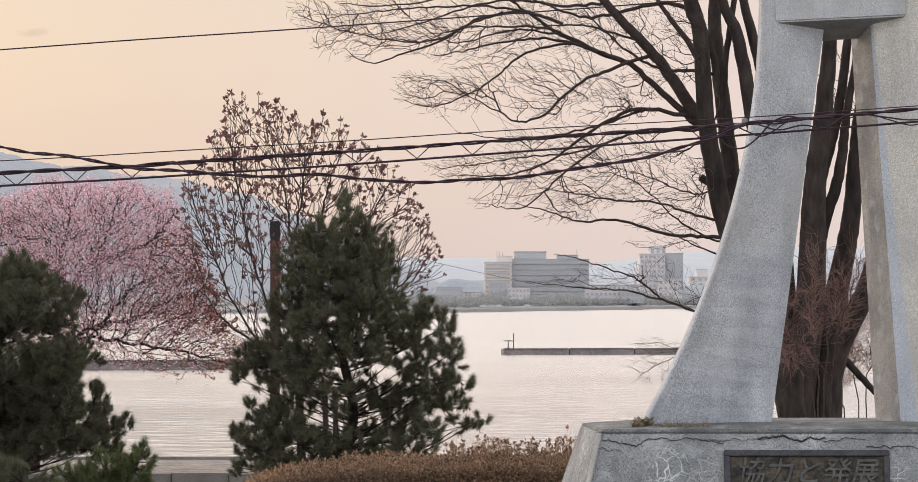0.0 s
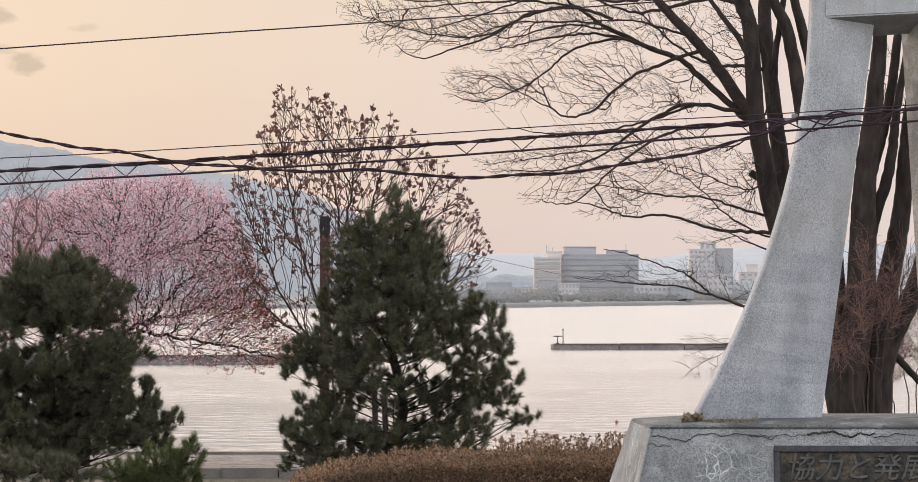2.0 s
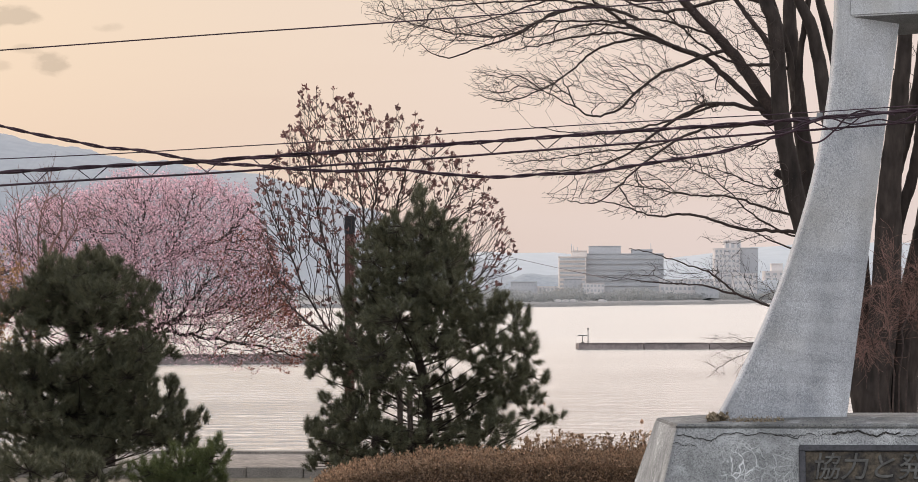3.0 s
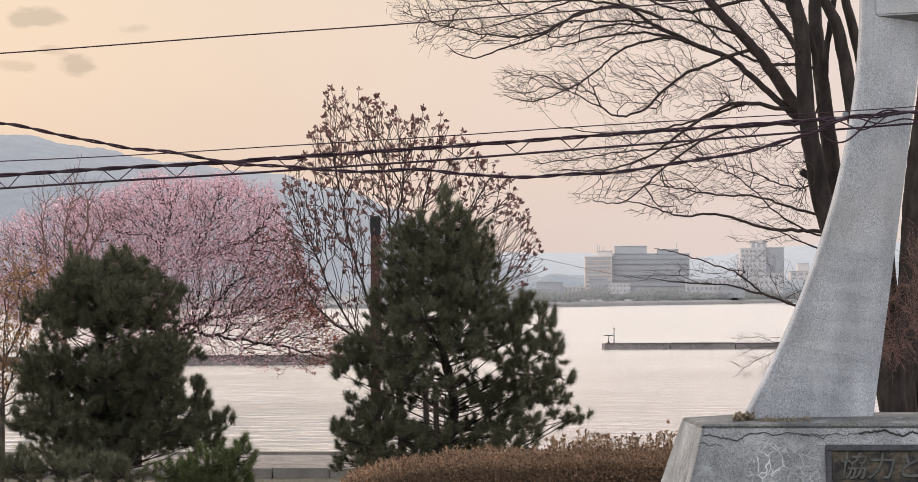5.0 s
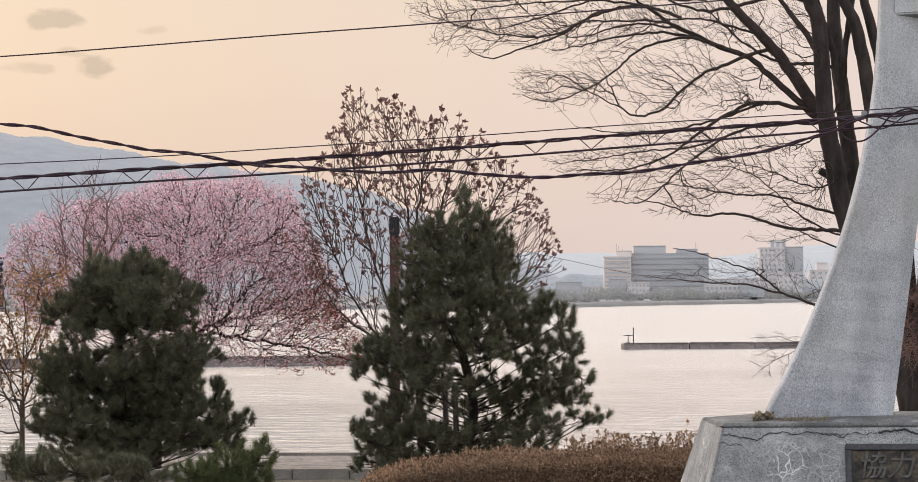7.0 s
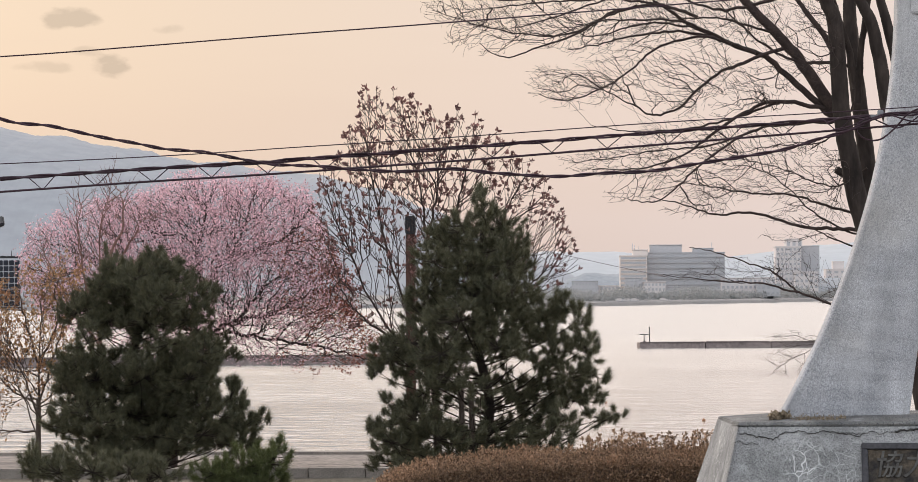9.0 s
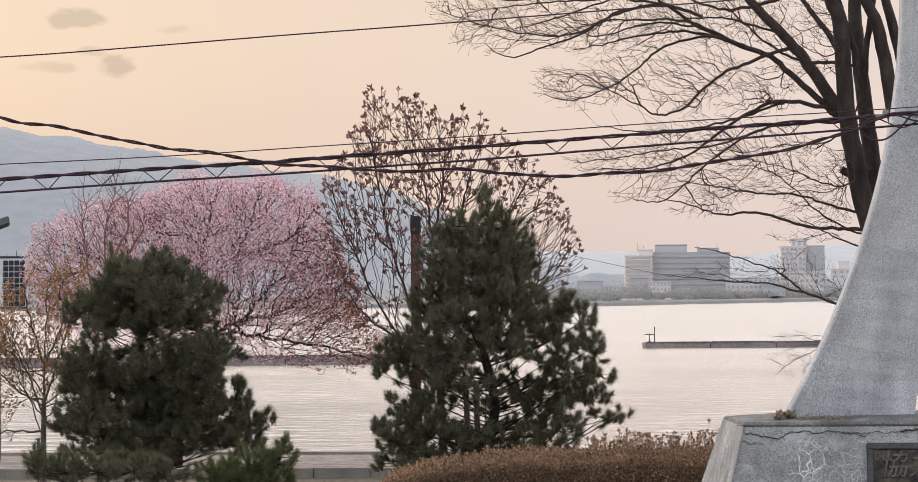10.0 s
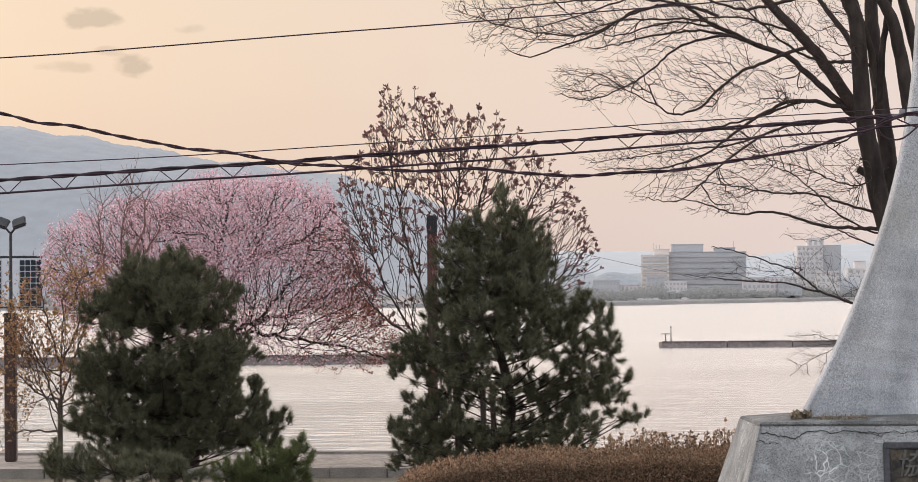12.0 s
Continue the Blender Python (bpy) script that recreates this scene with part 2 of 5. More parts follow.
PLINTH_TOP = concrete_material("worn_plinth_coping", (0.27, 0.265, 0.25), (0.13, 0.13, 0.125), pits=0.85, runs=0.5, bloom=0.3, holes=0.8)
PAVING = mat("promenade_concrete", (0.29, 0.255, 0.225), (0.175, 0.155, 0.14), scale=2.2, rough=0.95, bump=0.006, bump_scale=9, fine=0.35)
KERB = mat("kerb_stone", (0.33, 0.295, 0.26), (0.245, 0.22, 0.195), scale=3, rough=0.95, bump=0.004)
GROUND = mat("park_soil", (0.20, 0.17, 0.13), (0.12, 0.11, 0.08), scale=0.8, rough=1.0, bump=0.02)
CRACK_DARK = mat("near_black_crack", (0.035, 0.034, 0.033), (0.06, 0.057, 0.053), scale=20, rough=1.0)
BRONZE = mat("dark_bronze", (0.026, 0.024, 0.024), (0.105, 0.083, 0.058), scale=8.0, rough=0.75, bump=0.003, fine=0.45)
PLAQUE_RIM = mat("grey_plaque_rim", (0.08, 0.078, 0.084), (0.055, 0.054, 0.06), scale=6, rough=0.8, bump=0.003)
LETTER = mat("worn_raised_letters", (0.125, 0.12, 0.11), (0.06, 0.057, 0.053), scale=9, rough=0.7)
RUBBER = mat("black_cable_sheath", (0.055, 0.028, 0.038), (0.030, 0.017, 0.024), scale=4, rough=0.7)
BROWN_POST = mat("rust_brown_post", (0.085, 0.052, 0.042), (0.055, 0.036, 0.031), scale=4, rough=0.75, bump=0.003, stretch=(1, 1, 0.2))
BLACK_METAL = mat("black_painted_metal", (0.025, 0.027, 0.03), (0.04, 0.04, 0.045), scale=4, rough=0.5)
SOLAR = mat("dark_solar_cell", (0.015, 0.02, 0.03), (0.025, 0.03, 0.045), scale=9, rough=0.25)
SILVER = mat("pale_panel_grid", (0.55, 0.57, 0.6), (0.45, 0.47, 0.5), scale=9, rough=0.5)
LAMP_GLASS = mat("pale_lamp_glass", (0.5, 0.5, 0.5), (0.42, 0.42, 0.42), scale=9, rough=0.3)
JETTY = mat("jetty_concrete", (0.31, 0.25, 0.23), (0.21, 0.17, 0.16), scale=0.3, rough=0.95, bump=0.01, bump_scale=3)
WATER_MAT = water_material()
# FAR_WOOD to FAR_PANE: the evening haze is mixed into the base colours
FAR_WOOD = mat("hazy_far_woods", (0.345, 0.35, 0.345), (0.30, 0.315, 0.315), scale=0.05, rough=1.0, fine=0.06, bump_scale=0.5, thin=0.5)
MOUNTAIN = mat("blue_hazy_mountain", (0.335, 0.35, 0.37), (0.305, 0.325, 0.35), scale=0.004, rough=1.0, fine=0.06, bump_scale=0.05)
FAR_HILL = mat("hazy_far_hill", (0.45, 0.475, 0.495), (0.43, 0.455, 0.48), scale=0.004, rough=1.0, fine=0.04, bump_scale=0.05)
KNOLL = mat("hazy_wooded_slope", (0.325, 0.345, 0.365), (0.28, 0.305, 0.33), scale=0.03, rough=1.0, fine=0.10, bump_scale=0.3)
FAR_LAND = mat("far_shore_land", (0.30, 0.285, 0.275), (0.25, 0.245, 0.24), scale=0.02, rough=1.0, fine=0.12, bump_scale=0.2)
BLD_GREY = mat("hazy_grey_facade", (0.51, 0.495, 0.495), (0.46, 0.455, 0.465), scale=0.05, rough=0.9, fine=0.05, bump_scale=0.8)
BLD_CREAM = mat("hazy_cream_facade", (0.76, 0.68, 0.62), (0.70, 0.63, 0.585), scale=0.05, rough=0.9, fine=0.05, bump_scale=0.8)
BLD_PALE = mat("hazy_pale_facade", (0.69, 0.63, 0.60), (0.61, 0.57, 0.555), scale=0.05, rough=0.9, fine=0.05, bump_scale=0.8)
FAR_PANE = mat("hazy_far_window", (0.455, 0.45, 0.455), (0.41, 0.41, 0.42), scale=0.1, rough=0.6)
MOSS = mat("dry_moss_and_weeds", (0.30, 0.235, 0.16), (0.18, 0.145, 0.10), scale=8, rough=1.0, island=0.4)
BUOY = mat("orange_buoy", (0.45, 0.20, 0.09), (0.32, 0.16, 0.09), scale=3, rough=0.5)
STAY = mat("galvanised_fitting", (0.30, 0.30, 0.31), (0.2, 0.2, 0.21), scale=20, rough=0.5, metal=0.5)


# ---- mesh helpers ----
def spot(u, v, d, least=-0.05):
    """A place d metres ahead on the bearing u and at the rise v (u = 784 straight on, v = 507 level, 6385 to the radian)."""
    return Vector(((u - 784) * d / 6385, d, max(least, EYE + (507 - v) * d / 6385)))


def part(name, bm, material, parent=None, label="", smooth=False):
    """Links a bmesh as one mesh object, under a thing if one is given."""
    me = bpy.data.meshes.new(name)
    bm.to_mesh(me)
    bm.free()
    me.materials.append(material)
    if smooth:
        me.shade_smooth()
    ob = new(name, me)
    ob.parent = parent
    return tagged(ob, label)


def part_np(name, verts, faces, material, parent=None, label="", smooth=False):
    """The same out of arrays: vertices (n, 3) and faces (m, 3 or 4)."""
    verts, faces = np.asarray(verts, np.float32), np.asarray(faces, np.int32)
    me = bpy.data.meshes.new(name)
    k = faces.shape[1]
    me.vertices.add(len(verts))
    me.vertices.foreach_set("co", verts.ravel())
    me.loops.add(len(faces) * k)
    me.loops.foreach_set("vertex_index", faces.ravel())
    me.polygons.add(len(faces))
    me.polygons.foreach_set("loop_start", np.arange(0, len(faces) * k, k, dtype=np.int32))
    me.update(calc_edges=True)
    me.validate()
    me.materials.append(material)
    if smooth:
        me.shade_smooth()
    ob = new(name, me)
    ob.parent = parent
    return tagged(ob, label)


def thing(name, x, y, z, label, category, group="", kind=""):
    ob = new(name)
    ob.empty_display_size = 0.1
    ob.location = (x, y, z)
    return tagged(ob, label, category, group, kind)


def box(bm, x0, x1, y0, y1, z0, z1, bevel=0.0):
    made = bmesh.ops.create_cube(bm, size=1.0, matrix=Matrix.LocRotScale(((x0 + x1) / 2, (y0 + y1) / 2, (z0 + z1) / 2), None, (x1 - x0, y1 - y0, z1 - z0)))
    if bevel:
        edges = {e for v in made["verts"] for e in v.link_edges}
        bmesh.ops.bevel(bm, geom=list(edges), offset=bevel, segments=2, affect="EDGES")
    return bm


def boxed(*a, **k):
    return box(bmesh.new(), *a, **k)


def prism(front, back):
    """A closed body between two outlines with the same number of corners."""
    bm = bmesh.new()
    f, b = [bm.verts.new(p) for p in front], [bm.verts.new(p) for p in back]
    bm.faces.new(f), bm.faces.new(b[::-1])
    for i in range(len(f)):
        j = (i + 1) % len(f)
        bm.faces.new((f[j], f[i], b[i], b[j]))
    bmesh.ops.recalc_face_normals(bm, faces=bm.faces)
    return bm


def curve_points(keys, steps):
    """A smooth line through a few places."""
    k = [Vector(p) for p in keys]
    k = [2 * k[0] - k[1]] + k + [2 * k[-1] - k[-2]]
    out = []
    for i in range(1, len(k) - 2):
        a, b, c, d = k[i - 1:i + 3]
        for s in range(steps):
            t = s / steps
            out.append(0.5 * (2 * b + (c - a) * t + (2 * a - 5 * b + 4 * c - d) * t * t + (3 * b - a - 3 * c + d) * t ** 3))
    return out + [k[-2]]


class Tubes:
    """Gathers tapered round branches or cables into one mesh."""

    def __init__(self):
        self.v, self.f = [], []

    def add(self, pts, r0, r1, sides):
        n, base = len(pts), len(self.v)
        ring = [(math.cos(2 * math.pi * k / sides), math.sin(2 * math.pi * k / sides)) for k in range(sides)]
        side = None
        for i, p in enumerate(pts):
            d = (pts[min(i + 1, n - 1)] - pts[max(i - 1, 0)]).normalized()
            if side is None:
                side = d.orthogonal().normalized()
            side = (side - d * side.dot(d)).normalized()
            up = d.cross(side)
            r = r0 + (r1 - r0) * i / (n - 1)
            for c, s in ring:
                q = p + side * (c * r) + up * (s * r)
                self.v.append((q.x, q.y, q.z))
        for i in range(n - 1):
            for k in range(sides):
                a, b = base + i * sides + k, base + i * sides + (k + 1) % sides
                self.f.append((a, b, b + sides, a + sides))
        # a closing cap at either end of the thicker ones
        if sides > 4:
            for start in (base, base + (n - 1) * sides):
                for k in range(1, sides - 2, 2):
                    self.f.append((start, start + k, start + k + 1, start + k + 2))

    def done(self, name, material, parent=None, label=""):
        return part_np(name, self.v, self.f, material, parent, label, smooth=True)


rng = random.Random(7)
nrng = np.random.default_rng(7)


def rand_dir():
    while True:
        v = Vector((rng.uniform(-1, 1), rng.uniform(-1, 1), rng.uniform(-1, 1)))
        if 0.05 < v.length < 1:
            return v.normalized()


def bough(tubes, start, way, length, radius, level, spec, tips):
    """Grows one branch and, along it, its children. spec: one dict a level."""
    s = spec[level]
    n = s["n"]
    pts, p, d = [start.copy()], start.copy(), way.normalized()
    for i in range(n):
        d = (d + rand_dir() * s["wild"] + Vector(s["pull"]) * (1.0 / n)).normalized()
        p = p + d * (length / n)
        pts.append(p.copy())
    tubes.add(pts, radius, max(radius * s["taper"], 0.0012), s["sides"])
    spawn(tubes, pts, length, radius, level, spec, tips)


def spawn(tubes, pts, length, radius, level, spec, tips, first=None):
    s = spec[level]
    if level + 1 >= len(spec):
        tips.append((pts[-1], (pts[-1] - pts[-2]).normalized()))
        if s.get("along"):
            for i in range(1, len(pts) - 1):
                tips.append((pts[i], (pts[i + 1] - pts[i]).normalized() * 0.5))
        return
    c = spec[level + 1]
    count = max(1, int(length * s["per_m"] + rng.random()))
    lo = s["from"] if first is None else first
    for k in range(count):
        t = lo + (1 - lo) * (k + rng.random()) / count
        at = t * (len(pts) - 1)
        i = min(int(at), len(pts) - 2)
        p = pts[i].lerp(pts[i + 1], at - i)
        axis = (pts[i + 1] - pts[i]).normalized()
        side = rand_dir()
        side = (side - axis * side.dot(axis))
        side.x, side.y, side.z = side.x, side.y * s.get("flat", 1.0), side.z
        side.normalize()
        a = radians(rng.uniform(*c["angle"]))
        way = axis * math.cos(a) + side * math.sin(a)
        ln = rng.uniform(*c["len"]) * (1.0 - 0.45 * t)
        bough(tubes, p, way, ln, min(c["r"], radius * 0.75) * rng.uniform(0.8, 1.15), level + 1, spec, tips)
    if s.get("end", True):
        bough(tubes, pts[-1], pts[-1] - pts[-2], rng.uniform(*c["len"]) * 0.8, min(c["r"], radius * 0.8), level + 1, spec, tips)


def grow(seeds, ways, targets, thrift=0.3, turn=0.5, hub=None, outward=0.0):
    """Joins scattered places one by one to the wood that is nearest, so that they become forking branches.
    Twigs tend away from the hub. Gives the places, the parent of each and the number of seeds among them."""
    targets = np.array([tuple(q) for q in targets])
    out = targets - np.array(tuple(hub if hub is not None else seeds[0]))
    out /= np.linalg.norm(out, axis=1)[:, None]
    count, total = len(seeds), len(seeds) + len(targets)
    pos, way, run, parent = np.zeros((total, 3)), np.zeros((total, 3)), np.zeros(total), np.full(total, -1)
    pos[:count] = [tuple(q) for q in seeds]
    way[:count] = [tuple(q) for q in ways]
    best, who = np.full(len(targets), 1e9), np.zeros(len(targets), int)
    alive = np.ones(len(targets), bool)

    def offer(i):
        away = targets - pos[i]
        far = np.sqrt((away * away).sum(1)) + 1e-6
        cost = far * (1 + turn * (1 - away @ way[i] / far) + outward * (1 - (away * out).sum(1) / far)) + thrift * run[i]
        nearer = (cost < best) & alive
        best[nearer], who[nearer] = cost[nearer], i

    for i in range(count):
        offer(i)
    for i in range(count, total):
        j = int(best.argmin())
        mother = who[j]
        step = targets[j] - pos[mother]
        far = np.linalg.norm(step) + 1e-6
        pos[i], parent[i], run[i] = targets[j], mother, run[mother] + far
        lead = step / far * 0.75 + way[mother] * 0.25
        way[i] = lead / np.linalg.norm(lead)
        best[j], alive[j] = 1e9, False
        offer(i)
        best[~alive] = 1e9
    return pos, parent, count


def branch_out(tubes, grown, thin, power=0.42, most=0.05, steps=2, wob=0.0):
    """Draws what has grown as tapered branches; gives the ends and all the joints with their directions."""
    pos, parent, count = grown
    total = len(pos)
    load, heir = np.zeros(total), np.full(total, -1)
    for i in range(total - 1, count - 1, -1):
        load[i] = max(load[i], 1)
        load[parent[i]] += load[i]
    for i in range(count, total):
        m = parent[i]
        if m >= count and (heir[m] < 0 or load[i] > load[heir[m]]):
            heir[m] = i
    ends, joints = [], []
    for i in range(count, total):
        if parent[i] >= count and heir[parent[i]] == i:
            continue
        chain, at = [Vector(pos[parent[i]])], i
        while at >= 0:
            chain.append(Vector(pos[at]) + rand_dir() * wob)
            at = heir[at]
        for a, b in zip(chain, chain[1:]):
            joints.append((b, (b - a).normalized()))
        ends.append(joints[-1])
        r0 = min(most, thin * load[i] ** power)
        tubes.add(curve_points(chain, steps) if r0 > thin * 2.4 else chain, r0, thin, 5 if r0 > 0.02 else 3)
    return ends, joints


def along(keys_list, place, drift, steps=6):
    """Places and directions on hand-laid limbs, for twigs to start from, with each limb's line."""
    seeds, ways, lines = [], [], []
    for keys in keys_list:
        lean = rng.uniform(-drift, drift)
        pts = curve_points([place(u, v, lean * j) for j, (u, v) in enumerate(keys)], steps)
        lines.append(pts)
        for a, b in zip(pts, pts[1:]):
            seeds.append(b)
            ways.append((b - a).normalized())
    return seeds, ways, lines


def flakes(centres, size, count, spread, shape="leaf", axes=None):
    """Small leaves or petals round each centre: count bent quads or pointed blades each, as arrays."""
    c = np.repeat(np.array([(p.x, p.y, p.z) for p in centres], np.float32), count, axis=0)
    n = len(c)
    c = c + nrng.normal(0, spread, (n, 3))
    a = nrng.normal(0, 1, (n, 3))
    if axes is not None:
        a = a * 0.75 + np.repeat(np.array([(p.x, p.y, p.z) for p in axes]), count, axis=0)
    a /= np.linalg.norm(a, axis=1)[:, None]
    b = np.cross(a, nrng.normal(0, 1, (n, 3)))
    b /= np.linalg.norm(b, axis=1)[:, None]
    up = np.cross(a, b)
    s = size * nrng.uniform(0.6, 1.35, (n, 1))
    wide = 0.5 if shape == "round" else 0.28
    v = np.stack([c, c + a * s * 0.5 + b * s * wide + up * s * 0.12, c + a * s, c + a * s * 0.5 - b * s * wide + up * s * 0.12], 1).reshape(-1, 3)
    return v, np.arange(n * 4).reshape(-1, 4)


def needles(centres, axes, length, count, width, shoot, cone=0.85):
    """Tufts of pine needles: thin blades round the last part of each shoot."""
    c = np.repeat(np.array([(p.x, p.y, p.z) for p in centres]), count, axis=0)
    a = np.repeat(np.array([(p.x, p.y, p.z) for p in axes]), count, axis=0)
    n = len(c)
    c = c - a * nrng.uniform(0, shoot, (n, 1))
    d = a * nrng.uniform(0.5, 1.1, (n, 1)) + nrng.normal(0, cone * 0.6, (n, 3))
    d /= np.linalg.norm(d, axis=1)[:, None]
    b = np.cross(d, nrng.normal(0, 1, (n, 3)))
    b /= np.linalg.norm(b, axis=1)[:, None]
    ln = length * nrng.uniform(0.7, 1.2, (n, 1))
    v = np.stack([c - b * width, c + b * width, c + d * ln], 1).reshape(-1, 3)
    return v, np.arange(n * 3).reshape(-1, 3)


# ---- ground, water, distance ----
def terrain_grid(name, xs, ys, height, material, label, kind="structure", category="ground"):
    v = [(x, y, height(x, y)) for y in ys for x in xs]
    w = len(xs)
    f = [(j * w + i, j * w + i + 1, (j + 1) * w + i + 1, (j + 1) * w + i) for j in range(len(ys) - 1) for i in range(w - 1)]
    ob = part_np(name, v, f, material, None, label, smooth=True)
    return tagged(ob, "", category, "", kind)


def lin(a, b, n):
    return [a + (b - a) * i / (n - 1) for i in range(n)]


def park_height(x, y):
    if y > 72:
        return max(WATER - 3.0, -0.05 - (y - 72) * 0.8)
    return -0.05 + 0.03 * noise.noise(Vector((x * 0.3, y * 0.3, 0)))


terrain_grid("ground", lin(-60, 60, 80), lin(-40, 62, 60) + lin(64.2, 90, 20) + [400, 1900, 4900], park_height, GROUND, "bare brown park soil running down to the lake bed")
terrain_grid("water", lin(-1500, 1500, 9), [71.5, 300, 900, 1800, 3000, 4900], lambda x, y: WATER, WATER_MAT, "calm lake water shining pale gold at dusk", category="water")


def promenade():
    root = thing("pavement", 0, 65, 0, "pale concrete promenade along the lake with a stone kerb", "pavement", kind="structure")
    bm = boxed(-40, 40, 0.25, 5.6, -1.2, 0.12, bevel=0.03)
    part("slab", bm, PAVING, root, "rough pale concrete slab")
    bm = boxed(-40, 40, 5.6, 6.3, -1.2, 0.17, bevel=0.04)
    part("edge_beam", bm, KERB, root, "darker concrete edge beam over the water")
    # kerb stones, one shared mesh, a narrow joint between each two
    first = part("kerb_stone", boxed(0.006, 0.994, 0.0, 0.25, -0.3, 0.13, bevel=0.015), KERB, root, "grey kerb stone")
    first.location.x = -14
    for i in range(1, 28):
        stone = new("kerb_stone", first.data)
        stone.parent = root
        stone.location = (-14 + i, rng.uniform(-0.006, 0.006), rng.uniform(-0.006, 0.004))


promenade()


def breakwater(name, x0, x1, y0, y1, top, label, joints):
    root = thing(name, (x0 + x1) / 2, (y0 + y1) / 2, WATER, label, "breakwater")
    length = math.hypot(x1 - x0, y1 - y0)
    root.rotation_euler.z = math.atan2(y1 - y0, x1 - x0)
    n = joints
    for i in range(n):
        a, b = -length / 2 + length * i / n, -length / 2 + length * (i + 1) / n
        h = top + rng.uniform(-0.03, 0.03)
        bm = prism([(a + 0.06, -1.6, -1), (b - 0.06, -1.6, -1), (b - 0.06, -1.25, h), (a + 0.06, -1.25, h)],
                   [(a + 0.06, 1.6, -1), (b - 0.06, 1.6, -1), (b - 0.06, 1.25, h), (a + 0.06, 1.25, h)])
        part("caisson", bm, JETTY, root)
        bm = boxed(a + 0.1, b - 0.1, -1.36, -1.0, h, h + 0.10, bevel=0.02)
        part("coping", bm, JETTY, root)
    return root


breakwater("breakwater", 5.24, 45.02, 453, 458, 0.68, "low weathered concrete breakwater in the lake", 5)
breakwater("breakwater", -67.32, -12.52, 350, 368, 0.80, "long low breakwater beyond the blossoming tree", 9)


def beacon(x, y, z, height, cross):
    root = thing("beacon_post", x, y, z, "thin dark marker post on the breakwater" + (" with a crossbar" if cross else ""), "marker post")
    t = Tubes()
    t.add([Vector((0, 0, -0.05)), Vector((0, 0, height))], 0.07, 0.05, 8)
    t.done("pole", BLACK_METAL, root)
    if cross:
        part("crossbar", boxed(-0.55, 0.55, -0.06, 0.06, height * 0.86, height * 0.86 + 0.1, bevel=0.02), BLACK_METAL, root)
        part("foot", boxed(-0.2, 0.2, -0.2, 0.2, -0.05, 0.12, bevel=0.02), BLACK_METAL, root)
    else:
        part("lantern", boxed(-0.09, 0.09, -0.09, 0.09, height - 0.02, height + 0.16, bevel=0.03), BLACK_METAL, root)
    return root


beacon(5.96, 453, WATER + 0.68, 1.05, True)
beacon(6.60, 453, WATER + 0.68, 1.7, False)


def buoy(x, y, r):
    bm = bmesh.new()
    bmesh.ops.create_uvsphere(bm, u_segments=14, v_segments=9, radius=r)
    bmesh.ops.create_cone(bm, cap_ends=True, segments=10, radius1=r * 0.45, radius2=r * 0.2, depth=r * 0.9, matrix=Matrix.Translation((0, 0, r * 1.1)))
    ob = part("buoy", bm, BUOY, None, "small orange mooring buoy floating on the lake", smooth=True)
    ob.location = (x, y, WATER + r * 0.25)
    tagged(ob, "", "buoy", "buoys on the lake")


buoy(5.79, 200, 0.10)
buoy(0.69, 232, 0.07)


# far shore
def through_knots(knots):
    def at_x(x):
        for (a, ha), (b, hb) in zip(knots, knots[1:]):
            if x <= b:
                t = max(0.0, (x - a) / (b - a))
                t = t * t * (3 - 2 * t) * 0.5 + t * 0.5
                return ha + (hb - ha) * t
        return knots[-1][1]
    return at_x


SHORE = [(-900, 1350), (-300, 1480), (-60, 1560), (-5, 1625), (60, 1880), (133, 2170), (300, 2500), (900, 2700)]     # the quay's line


def far_shore():
    """Flat land behind a low quay wall that runs away towards the right."""
    edge = through_knots(SHORE)
    xs = sorted(set(lin(-900, -60, 22) + lin(-60, 300, 60) + lin(300, 900, 12)))
    prof = [(0, WATER - 2), (0.5, WATER + 1.5), (3, WATER + 1.7), (30, WATER + 2.2), (120, -0.9), (400, -0.2), (1200, 0.5)]
    v = [(x, edge(x) + a, z) for x in xs for a, z in prof]
    n = len(prof)
    f = [(i * n + j, (i + 1) * n + j, (i + 1) * n + j + 1, i * n + j + 1) for i in range(len(xs) - 1) for j in range(n - 1)]
    tagged(part_np("far_shore", v, f, FAR_LAND, None, "flat hazy land behind a low quay along the far shore", smooth=False), "", "ground", "", "structure")


far_shore()


def ridge(name, d, depth, crest, material, label, x0, x1, n, rough):
    """A far hill: a slope from the shore up to its crest and down again, uneven like wooded ground."""
    xs, ys = lin(x0, x1, n), lin(0, 1, 14)

    def height(x, k):
        prof = math.sin(min(k * 1.25, 1.0) * math.pi / 2) if k < 0.8 else 1.0 - (k - 0.8) * 1.5
        return -6 + (crest(x) + 6) * prof + rough * (noise.fractal(Vector((x * 0.02, k * 9, 3.0)), 0.7, 2.2, 6)) * (0.3 + prof)

    v = [(x, d + depth * k, height(x, k)) for k in ys for x in xs]
    f = [(j * n + i, j * n + i + 1, (j + 1) * n + i + 1, (j + 1) * n + i) for j in range(13) for i in range(n - 1)]
    ob = part_np(name, v, f, material, None, label, smooth=True)
    return tagged(ob, "", "hill", "", "structure")


